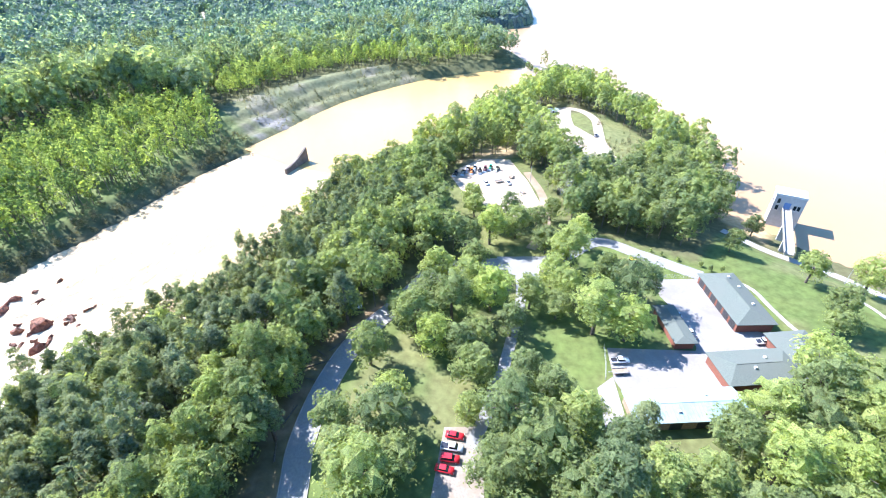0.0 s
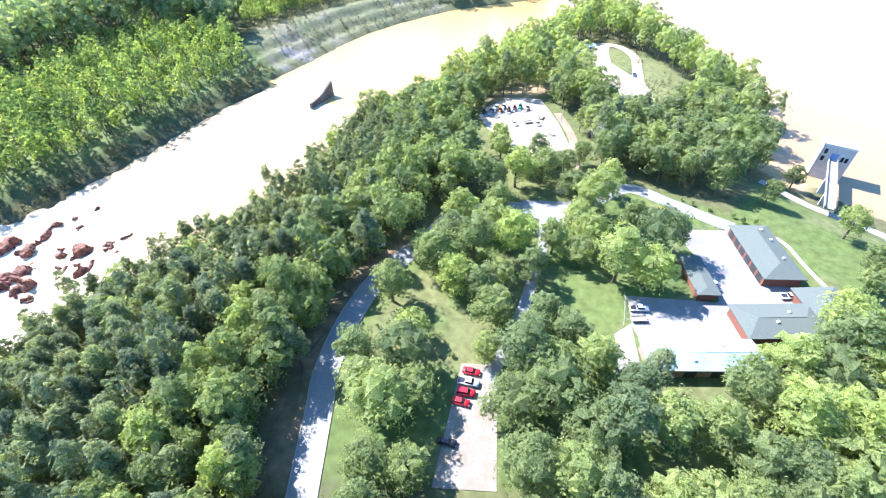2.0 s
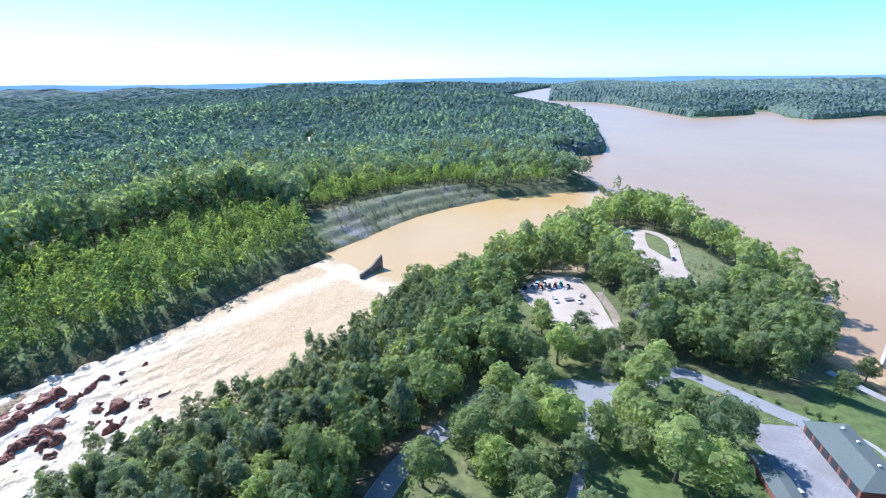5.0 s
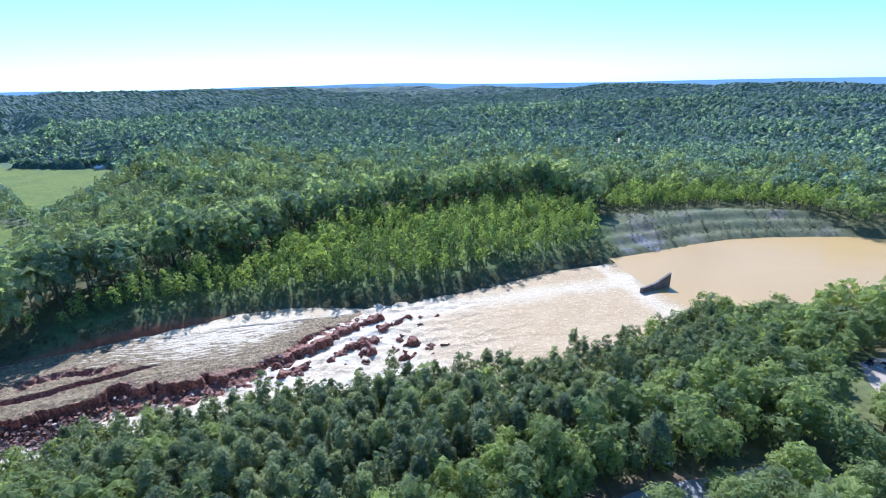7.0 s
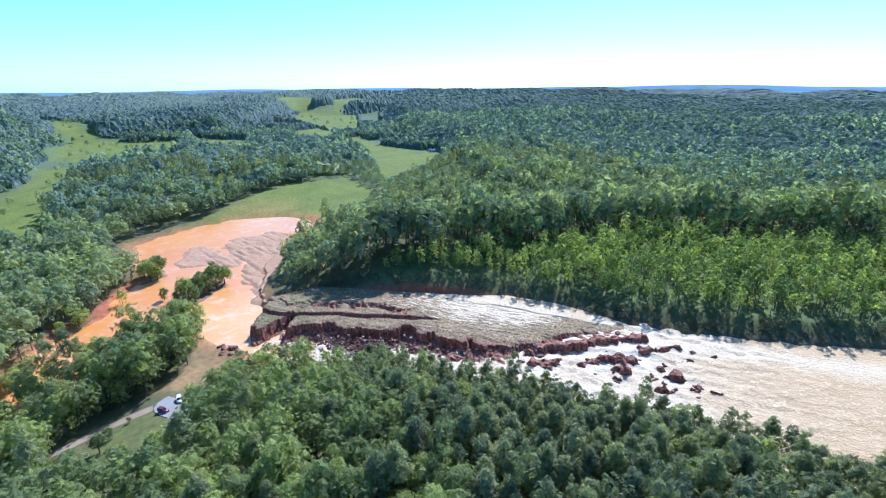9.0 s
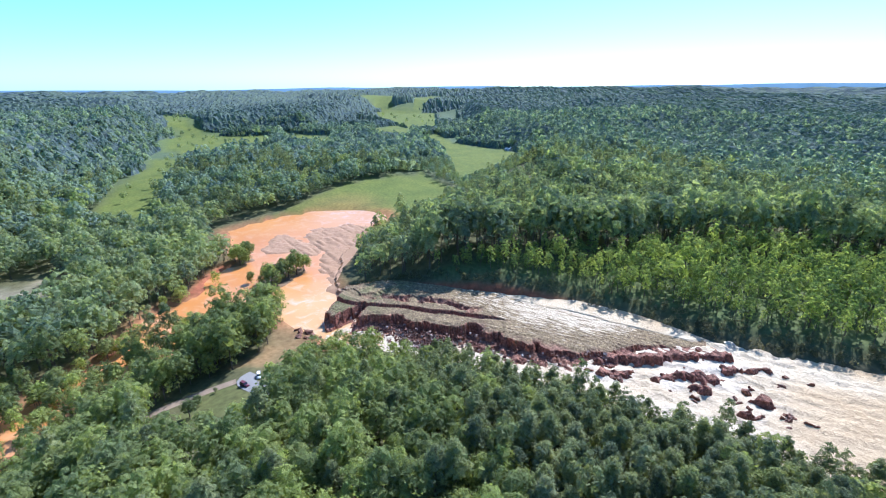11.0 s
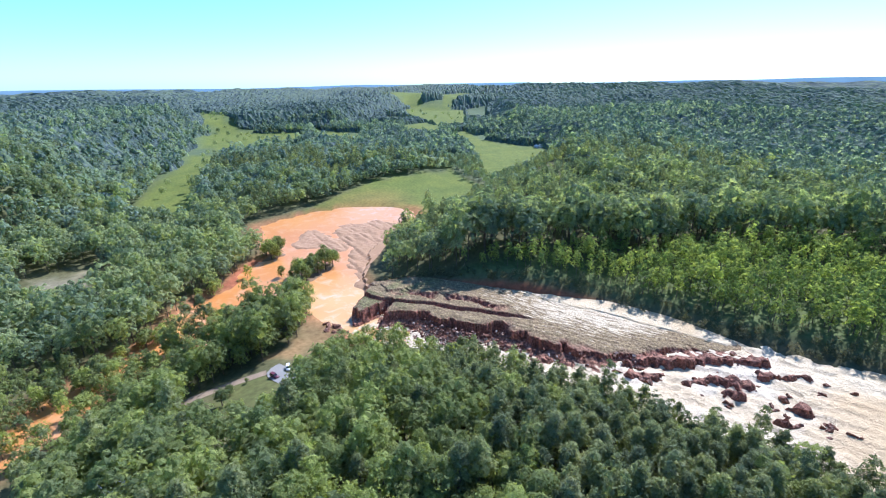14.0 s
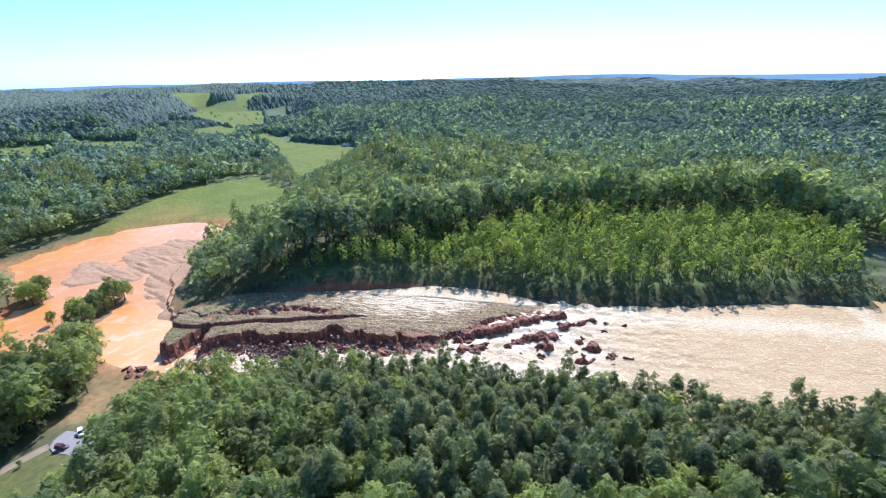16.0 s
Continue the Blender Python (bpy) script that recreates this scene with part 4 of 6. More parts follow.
grove("hardwood_grove", "leaf", "semi", X[m], Y[m], height(X[m], Y[m]) - 0.4, rs.uniform(0.45, 0.68, m.sum()), "low green hardwoods growing under the pines", 53)
X, Y, rs = scatter(20, 265, 7.2, 54)
m = (distance(PINEY, X, Y) < 2) & (distance(PLANTED, X, Y) > 0)
grove("pine_grove", "needle", "semi", X[m], Y[m], height(X[m], Y[m]) - 0.3, rs.uniform(0.8, 1.12, m.sum()) * bank_growth(X[m], Y[m]), "slender dark pines crowding the slope", 55)
X, Y, rs = scatter(140, 560, 5.3, 49)
m = np.minimum(distance(PLANTED, X, Y), distance(YOUNG[1], X, Y)) < 0
X, Y = X[m], Y[m]
grove("young_plantation", "leaf_young", "row", X, Y, height(X, Y) - 0.3, rs.uniform(0.58, 1.15, len(X)) * (0.8 + 0.35 * lumps(X, Y, 25, 64)), "bright green young trees along the bank", 61)
X, Y, rs = scatter(265, 760, 8.4, 42)
edge = step(-distance(PLANTED, X, Y), -45, -12)
piney = (rs.rand(len(X)) < 0.45) & (lumps(X, Y, 90, 33) > 0.68) & (along(X, Y)[1] > 10) | (rs.rand(len(X)) < 0.05)
size = rs.uniform(0.75, 1.25, len(X)) * (1.0 + 0.35 * lumps(X, Y, 70, 34)) * (1 + 0.45 * edge) * np.where((X < -395) & (Y > -70) & (Y < 110), 0.7, 1.0)
keep = np.minimum(distance(PLANTED, X, Y), distance(YOUNG[1], X, Y)) > 3.5
X, Y, piney, size = X[keep], Y[keep], piney[keep], size[keep]
Z = height(X, Y) - 0.3
# share of trees given the haze-blue leaf colour grows with distance
hazed = rs.rand(len(X)) < step(np.hypot(X, Y), 420, 760)
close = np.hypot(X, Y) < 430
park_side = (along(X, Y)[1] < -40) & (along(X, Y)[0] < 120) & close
hazed &= ~park_side
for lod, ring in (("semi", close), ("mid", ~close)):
    for name, sort, g in (("hardwood_grove", "leaf" if lod == "semi" else "leaf_hill", ring & ~piney & park_side), ("hardwood_grove", "leaf_hill", ring & ~piney & ~hazed & ~park_side), ("hardwood_grove", "leaf_hazed", ring & ~piney & hazed), ("pine_grove", "needle", ring & piney)):
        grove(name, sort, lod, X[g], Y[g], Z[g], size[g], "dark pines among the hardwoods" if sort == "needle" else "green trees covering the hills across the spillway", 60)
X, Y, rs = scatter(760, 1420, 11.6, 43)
grove("far_woods", "leaf_hazed", "far", X, Y, height(X, Y) - 1, rs.uniform(0.75, 1.25, len(X)) * (0.9 + 0.4 * lumps(X, Y, 150, 36)), "wooded hills in the distance", 70)


def canopy():
    """The closed roof of the far woods: an uneven sheet of treetops with clearings, its edges falling to the ground."""
    rs = np.random.RandomState(44)
    xs, ys = grown(-1500, 1150, 6.2, 4880, 1.022), grown(-1050, 1750, 6.2, 4880, 1.022)
    X, Y = np.meshgrid(xs, ys)
    gap = np.minimum(np.gradient(X, axis=1), 40), np.minimum(np.gradient(Y, axis=0), 40)
    X, Y = X + rs.uniform(-0.4, 0.4, X.shape) * gap[0], Y + rs.uniform(-0.4, 0.4, X.shape) * gap[1]
    r, az = np.hypot(X, Y), np.degrees(np.arctan2(-X, Y))
    seen = (r > 700) & (r < 4880) & (az > -54) & (az < 146)
    free = np.full(X.shape, -1.0)
    free[seen] = wet(X[seen], Y[seen])
    for poly in OPEN:
        free[seen] = np.minimum(free[seen], distance(poly, X[seen], Y[seen]))
    plain = seen.copy()
    plain[seen] = (distance(PLAIN, X[seen], Y[seen]) < 0) & (lumps(X[seen], Y[seen], 90, 31) < 0.45)
    grows = seen & (free > 4) & ~plain
    spread = 1 + np.clip(np.hypot(gap[0], gap[1]) / 8.5 - 1, 0, 3) * 0.15
    top = np.where(grows, 4.0 + spread * 6 * lumps(X, Y, 14, 68) + spread * 8 * rs.rand(*X.shape) ** 1.4 * (0.35 + 0.65 * step(free, 8, 26)) + 4 * lumps(X, Y, 120, 69), -2.0)
    Z = height(X, Y) + top
    i = np.arange(X.size).reshape(X.shape)
    q = np.stack([i[:-1, :-1], i[:-1, 1:], i[1:, 1:], i[1:, :-1]], -1).reshape(-1, 4)
    q = q[grows.ravel()[q].any(1) & seen.ravel()[q].all(1)]
    f = np.vstack([q[:, [0, 1, 2]], q[:, [0, 2, 3]]])
    co = np.stack([X, Y, Z], -1).reshape(-1, 3)
    used = np.unique(f)
    back = np.zeros(len(co), int)
    back[used] = np.arange(len(used))
    c = co[f].mean(1)
    tone = np.clip(0.15 + 0.4 * rs.rand(len(f)) + 0.4 * lumps(c[:, 0], c[:, 1], 130, 35), 0, 0.95)
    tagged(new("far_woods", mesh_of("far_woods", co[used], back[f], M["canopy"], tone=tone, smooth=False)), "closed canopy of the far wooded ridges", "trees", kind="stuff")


canopy()

X, Y, rs = scatter(60, 1200, 24, 46, 152, 180)
X2, Y2, _ = scatter(60, 1200, 24, 47, -180, -62)
X, Y = np.concatenate([X, X2]), np.concatenate([Y, Y2])
grove("hardwood_grove", "leaf", "far", X, Y, height(X, Y) - 0.5, rs.uniform(0.9, 1.3, len(X)), "green hardwood trees behind the park", 72)
# leafless scrub and brush on the undercut far bank
rs = np.random.RandomState(48)
bu, bv = rs.uniform(-10, 375, 3900), rs.uniform(-40, 60, 3900)
X, Y = FLOW0[0] + bu * FLOW[0] + bv * ACROSS[0], FLOW0[1] + bu * FLOW[1] + bv * ACROSS[1]
d = wet(X, Y)
m = (d > np.where(bu > 232, 5.0, 0.8)) & (d < 13) & (bv > -25)
grove("bank_brush", "brush", "mid", X[m], Y[m], height(X[m], Y[m]) - 1.2, rs.uniform(0.16, 0.4, m.sum()), "grey-green scrub on the steep shaded bank", 73)
bx, by = rs.uniform(-170, -5, 2000), rs.uniform(290, 475, 2000)
m = (distance(OPEN[4], bx, by) < 3) & (lumps(bx, by, 22, 50) > 0.42) & (wet(bx, by) > 1)
grove("bank_brush", "brush", "mid", bx[m], by[m], height(bx[m], by[m]) - 0.6, rs.uniform(0.1, 0.26, m.sum()), "low scrub on the graded rubble bank", 74)

bx, by = rs.uniform(95, 130, 260), rs.uniform(240, 330, 260)
m = (distance(OPEN[3], bx, by) < 0) & (lumps(bx, by, 9, 66) > 0.4)
grove("lot_brush", "brush", "mid", bx[m], by[m], height(bx[m], by[m]) - 0.5, rs.uniform(0.1, 0.22, m.sum()), "low green scrub beside the gravel lot", 77)
# lone trees in the far fields
fx, fy = rs.uniform(-1900, -400, 900), rs.uniform(-1100, 170, 900)
m = np.zeros(len(fx), bool)
for poly in (FIELDS[0], FIELDS[1], FIELDS[4], FIELDS[6]):
    m |= (distance(poly, fx, fy) < -4) & (lumps(fx, fy, 60, 51) > 0.47)
grove("field_trees", "leaf_hill", "mid", fx[m], fy[m], height(fx[m], fy[m]) - 0.3, rs.uniform(0.6, 1.1, m.sum()), "scattered trees in the green fields", 75)
# trees standing in the edges of the flooded creek
cx, cy = rs.uniform(-300, -60, 2600), rs.uniform(-215, -95, 2600)
d = distance(FLOOD, cx, cy)
m = (d < 0.5) & (d > -9) & (distance(CHUTE, cx, cy) > 20) & (rs.rand(len(cx)) < np.where(cx > -215, 0.42, 0.16))
grove("flooded_woods", "leaf", "near", cx[m], cy[m], np.full(m.sum(), -27.0), rs.uniform(0.4, 0.85, m.sum()), "green trees standing in the flooded creek", 76)

# skyline ridges: a plain backdrop, the blue of haze given as emission
az = np.radians(np.arange(0, 360, 0.5))
ring = np.stack([np.cos(az), np.sin(az)], 1)
M["ridge"], nt_, bs_ = material("haze_glow_ridge", 1.0, spec=0.0)
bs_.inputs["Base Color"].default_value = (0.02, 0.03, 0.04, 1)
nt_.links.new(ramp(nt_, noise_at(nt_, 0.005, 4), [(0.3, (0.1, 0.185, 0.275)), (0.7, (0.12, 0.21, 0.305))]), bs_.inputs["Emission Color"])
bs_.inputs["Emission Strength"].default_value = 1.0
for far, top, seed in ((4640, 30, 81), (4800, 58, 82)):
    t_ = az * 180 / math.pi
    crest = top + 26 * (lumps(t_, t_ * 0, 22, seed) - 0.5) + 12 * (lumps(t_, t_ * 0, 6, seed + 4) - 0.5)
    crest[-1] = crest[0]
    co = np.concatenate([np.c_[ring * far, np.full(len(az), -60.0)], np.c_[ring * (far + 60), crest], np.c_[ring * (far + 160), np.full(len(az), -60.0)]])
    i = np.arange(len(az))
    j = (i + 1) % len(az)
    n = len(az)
    tagged(new("ridge", mesh_of("ridge", co, np.vstack([np.stack([i, j, j + n, i + n], 1), np.stack([i + n, j + n, j + 2 * n, i + 2 * n], 1)]), M["ridge"])), "wooded ridge on the far skyline, its haze blue painted as a glow", "backdrop", kind="structure")


# ---- park and buildings ----
def ground_at(x, y):
    return float(height(np.array([float(x)]), np.array([float(y)]))[0])


def smooth_line(pts, gap=2.0):
    p = np.array([pts[0]] + list(pts) + [pts[-1]], float)
    out = []
    for i in range(1, len(p) - 2):
        n = max(2, int(np.linalg.norm(p[i + 1] - p[i]) / gap))
        t = np.linspace(0, 1, n, endpoint=False)[:, None]
        a, b, c, d = p[i - 1:i + 3]
        out.append(0.5 * (2 * b + (c - a) * t + (2 * a - 5 * b + 4 * c - d) * t ** 2 + (3 * b - a - 3 * c + d) * t ** 3))
    return np.vstack(out + [p[-2:-1]])


def strip(name, pts, width, material_, label, category, lift=0.12, rows=4):
    """A paved strip laid over the ground."""
    c = smooth_line(pts)
    t = np.gradient(c, axis=0)
    n = np.stack([t[:, 1], -t[:, 0]], 1) / np.hypot(*t.T)[:, None]
    s = np.linspace(-0.5, 0.5, rows)
    P = c[:, None] + n[:, None] * (s * width)[None, :, None]
    mid = height(c[:, 0], c[:, 1])[:, None]
    Z = 0.5 * np.maximum(height(P[..., 0], P[..., 1]), mid) + 0.5 * mid + lift
    return tagged(new(name, sheet(name, P[..., 0], P[..., 1], Z, material_)), label, category, kind="structure")


def kerb(pts, offset, label="pale concrete kerb along the road"):
    c = smooth_line(pts)
    t = np.gradient(c, axis=0)
    n = np.stack([t[:, 1], -t[:, 0]], 1) / np.hypot(*t.T)[:, None]
    s = np.array((-0.12, -0.12, 0.12, 0.12)) + offset
    h = np.array((-0.2, 0.22, 0.22, -0.2))
    P = c[:, None] + n[:, None] * s[None, :, None]
    Z = height(c[:, 0], c[:, 1])[:, None] + h[None]
    tagged(new("kerb", sheet("kerb", P[..., 0], P[..., 1], Z, M["concrete"])), label, "kerb", kind="structure")


def pad(name, poly, material_, label, lift=0.1, category="pavement", gap=0.9):
    """A paved area that follows the ground, its edge drawn in to the outline."""
    p = np.asarray(poly, float)
    X, Y = np.meshgrid(np.arange(p[:, 0].min() - 2, p[:, 0].max() + 2, gap), np.arange(p[:, 1].min() - 2, p[:, 1].max() + 2, gap))
    d = distance(poly, X, Y)
    nx_, ny_ = distance(poly, X + 0.01, Y) - d, distance(poly, X, Y + 0.01) - d
    pull = np.clip(d, 0, 1.5) / 0.01
    PX, PY = X - nx_ * pull, Y - ny_ * pull
    return tagged(new(name, sheet(name, PX, PY, height(PX, PY) + lift, material_, keep=d < 0)), label, category, kind="structure")


ROAD = [(-33, 30), (-35, 56), (-36, 68), (-33.5, 86), (-27, 104), (-15, 121), (-3, 138), (14, 142), (28, 142), (44, 146), (62, 157), (76, 148), (86, 140), (94, 134)]
strip("road", ROAD, 6.4, M["asphalt"], "worn grey asphalt park road in dappled shade", "road")
kerb(ROAD[:7], 3.35)
kerb(ROAD[:9], -3.35)
strip("road", [(28, 140), (26, 122), (22, 108), (17, 92), (12, 79), (6, 66)], 3.4, M["asphalt"], "narrow grey drive between the trees", "road", 0.14)
pad("turning_area", [(20, 147), (24, 136), (34, 132), (44, 134), (44, 140), (36, 147)], M["asphalt"], "wide grey asphalt junction", 0.16)
strip("dam_road", [(121, 172), (131, 160), (141, 151), (152, 141), (160, 122), (168, 96), (176, 60)], 6.0, M["concrete"], "pale concrete road along the crest of the dam", "road")
strip("footpath", [(104, 131), (108, 126), (109, 116), (111, 105), (117, 96), (124, 84)], 1.6, M["concrete"], "narrow pale concrete footpath across the lawn", "path")
strip("footpath", [(140, 126), (143, 118), (143.5, 110), (143, 100), (140, 88)], 1.4, M["concrete"], "narrow pale concrete footpath across the lawn", "path")
pad("parking_lot", [(-0.5, 72), (9, 72), (8, 40), (-6, 40)], M["lot_gravel"], "pale gravel parking lot with leaf shade", 0.13)
pad("service_yard", [(72, 132), (93, 132.5), (95, 107), (104, 103), (99, 95), (77, 94), (77, 82), (49, 81), (47.5, 87), (49, 99), (76, 97.5), (77, 112)], M["yard"], "pale concrete service yard between the buildings", 0.11)
pad("apron", [(40.5, 70), (46.5, 71), (47.5, 88), (42, 84)], M["concrete"], "pale concrete apron beside the workshop", 0.15)
pad("equipment_yard", [(3, 226), (8, 236), (20, 247), (37, 245), (43, 218), (45, 184), (36, 174), (22, 183), (8, 208)], M["gravel"], "bright gravel yard with parked machines", 0.2)
strip("gravel_ramp", [(44, 228), (47, 205), (46, 185), (42, 166), (34, 152)], 4.0, M["dirt_track"], "tan dirt track beside the yard", "track", 0.3)
pad("upper_lot", [(66, 332), (83, 341), (92, 335), (88, 318), (86, 300), (92, 284), (99, 268), (98, 236), (72, 232), (70, 262), (73, 285), (68, 310)], M["gravel"], "bright bare gravel lot on the point", 0.25)
strip("gravel_road", [(86, 336), (98, 330), (103, 312), (99, 288), (95, 268)], 6.0, M["gravel"], "pale gravel road round the lot", "track", 0.35)
strip("lower_road", [(-160, -72), (-166, -81), (-173, -88), (-179, -86)], 7.2, M["asphalt"], "grey road end near the washed-out bank", "road", 0.25)
strip("forest_road", [(-428, 918), (-385, 826), (-347, 732)], 5.0, M["gravel"], "pale gravel road cut through the far woods", "track", 0.6)
strip("lower_track", [(-146, -130), (-156, -119), (-163, -110), (-168, -102), (-173, -92)], 4.2, M["dirt_track"], "tan track leading to the road end", "track", 0.2)


def box(bm, x0, x1, y0, y1, z0, z1):
    m = Matrix.Translation(((x0 + x1) / 2, (y0 + y1) / 2, (z0 + z1) / 2)) @ Matrix.Diagonal((x1 - x0, y1 - y0, z1 - z0, 1))
    return bmesh.ops.create_cube(bm, size=1, matrix=m)["verts"]


def done(bm, name, material_, bevel=0.0, smooth=False):
    if bevel:
        bmesh.ops.bevel(bm, geom=bm.edges[:], offset=bevel, segments=2, affect="EDGES", profile=0.6)
    bmesh.ops.recalc_face_normals(bm, faces=bm.faces[:])
    for f in bm.faces:
        f.smooth = smooth
    me = bpy.data.meshes.new(name)
    bm.to_mesh(me)
    bm.free()
    me.materials.append(material_)
    return me


def block(name, material_, parent, *dims, bevel=0.0, label=""):
    bm = bmesh.new()
    box(bm, *dims)
    return part(name, done(bm, name, material_, bevel), parent, label)


def thing(name, x, y, z, turn, label, category, group=""):
    ob = new(name)
    ob.matrix_world = pose(x, y, z, 0, 0, turn)
    return tagged(ob, label, category, group)


def roof_mesh(name, L, W, eave, ridge, over, inset, material_, thick=0.22):
    """Hip (inset > 0) or gable roof with a thick edge; the ridge runs along x."""
    a, b = L / 2 + over, W / 2 + over
    r = a - inset
    bm = bmesh.new()
    top = [bm.verts.new(p) for p in ((-a, -b, eave), (a, -b, eave), (a, b, eave), (-a, b, eave), (-r, 0, ridge), (r, 0, ridge))]
    low = [bm.verts.new((v.co.x, v.co.y, v.co.z - thick)) for v in top[:4]]
    t0, t1, t2, t3, r0, r1 = top
    for f in ((t0, t1, r1, r0), (t2, t3, r0, r1), (t1, t2, r1), (t3, t0, r0), (low[0], low[1], t1, t0), (low[1], low[2], t2, t1), (low[2], low[3], t3, t2), (low[3], low[0], t0, t3), tuple(low[::-1])):
        bm.faces.new(f)
    return done(bm, name, material_)


def building(name, x, y, turn, L, W, wall, ridge, roof, walls, label, inset=0.0, doors=(), vents=(), z=None):
    z = ground_at(x, y) + 0.05 if z is None else z
    h = thing(name, x, y, z, turn, label, "building")
    bm = bmesh.new()
    for x0, x1, y0, y1 in ((-L / 2, L / 2, -W / 2, -W / 2 + 0.3), (-L / 2, L / 2, W / 2 - 0.3, W / 2), (-L / 2, -L / 2 + 0.3, -W / 2 + 0.3, W / 2 - 0.3), (L / 2 - 0.3, L / 2, -W / 2 + 0.3, W / 2 - 0.3)):
        box(bm, x0, x1, y0, y1, -0.6, wall)
    part("wall", done(bm, "wall", walls), h)
    rf = part("roof", roof_mesh("roof", L, W, wall + 0.2, ridge, 0.7, inset, roof), h)
    bm = bmesh.new()
    box(bm, -L / 2 + inset * 0.9, L / 2 - inset * 0.9, -0.18, 0.18, ridge - 0.06, ridge + 0.08)
    part("ridge_cap", done(bm, "ridge_cap", roof, 0.03), rf)
    if not inset:
        n = int(L / 0.9)
        for i in range(n + 1):
            bm = bmesh.new()
            xx = -L / 2 - 0.6 + i * (L + 1.2) / n
            for s in (-1, 1):
                q = [bm.verts.new(p) for p in ((xx - 0.03, s * (W / 2 + 0.7), wall + 0.215), (xx + 0.03, s * (W / 2 + 0.7), wall + 0.215), (xx + 0.03, s * 0.1, ridge + 0.04), (xx - 0.03, s * 0.1, ridge + 0.04))]
                e = [bm.verts.new((v.co.x, v.co.y, v.co.z + 0.06)) for v in q]
                bm.faces.new(e)
                for k in range(4):
                    bm.faces.new((q[k], q[(k + 1) % 4], e[(k + 1) % 4], e[k]))
            part("seam", done(bm, "seam", roof), rf)
    for side, at, w, hh, mat in doors:
        s = -1 if side == "front" else 1
        d = block("door", M[mat], h, at - w / 2, at + w / 2, s * W / 2 - 0.06, s * W / 2 + 0.06, 0, hh)
        block("frame", M["wood_wall"], d, at - w / 2 - 0.12, at + w / 2 + 0.12, s * W / 2 - 0.09, s * W / 2 + 0.04, hh, hh + 0.14)
    for vx, vy in vents:
        zz = wall + 0.2 + (ridge - wall - 0.2) * (1 - abs(vy) / (W / 2 + 0.7))
        block("roof_vent", M["roof_pale"], rf, vx - 0.35, vx + 0.35, vy - 0.35, vy + 0.35, zz - 0.2, zz + 0.5, bevel=0.05, label="pale metal roof vent")
    return h


building("garage_building", 96.5, 118, 91, 25, 11.5, 3.4, 5.6, M["roof_green"], M["brick"], "long garage with a green hip roof and red brick walls", 5.5,
         [("back", -10 + 4 * i, 3.0, 2.7, "dark") for i in range(6)], [(4, -3), (-5, -2.6), (9, -2)])
building("workshop", 61.8, 75.6, 2.5, 28.5, 8.8, 3.6, 5.0, M["roof_blue"], M["wood_wall"], "workshop with a pale blue metal roof beside the yard", 0,
         [("front", -11, 3.2, 2.6, "dark"), ("front", -4, 3.2, 2.6, "dark"), ("front", 3, 3.2, 2.6, "dark"), ("front", 10, 1.2, 2.1, "dark")], [(-3, -2.4), (6, 2.2), (11, -1.6)])
building("office_wing", 87.5, 88.5, 4, 22, 11, 3.3, 5.0, M["roof_green"], M["brick"], "office wing with a low green hip roof", 5.0, [("back", -6, 1.4, 2.1, "dark"), ("back", 2, 2.4, 1.4, "dark")], [(-2, -1.5), (3, 2)])
building("office_building", 104, 92, 95, 19, 12, 3.3, 5.6, M["roof_green"], M["brick"], "office building with a green hip roof on the lawn", 5.5, [("front", 0, 1.4, 2.1, "dark"), ("front", -5, 2.4, 1.4, "dark"), ("front", 5, 2.4, 1.4, "dark")], [(2, 2), (-4, -2)])
building("carport", 71.8, 106.5, 91, 16, 5.6, 2.7, 3.7, M["roof_green"], M["brick"], "small brick shed with a shaded green roof", 2.5, [("front", -4, 3, 2.2, "dark"), ("front", 1, 3, 2.2, "dark")])
building("lot_hut", 77, 327, 10, 6, 4, 2.5, 3.1, M["roof_blue"], M["steel"], "small pale blue metal hut on the gravel lot", 0, [("front", 0, 1, 2, "dark")], z=ground_at(77, 327) + 0.3)
building("cottage", -97, -103, 40, 12, 8, 2.8, 4.6, M["steel"], M["wood_wall"], "cottage with a pale grey roof among the trees", 0, [("front", 0, 1, 2, "dark")])
for _i, (_x, _y, _t) in enumerate(((-923, 130, 20), (-935, 142, 70), (-1322, -8, 10), (-1200, -60, 45))):
    building("farm_building", _x, _y, _t, 16 - 2 * _i, 9, 3.0, 5.2, M["roof_pale"], M["roof_pale"], "white farm building at the edge of a field", 0, [("front", 0, 2, 2.4, "dark")])


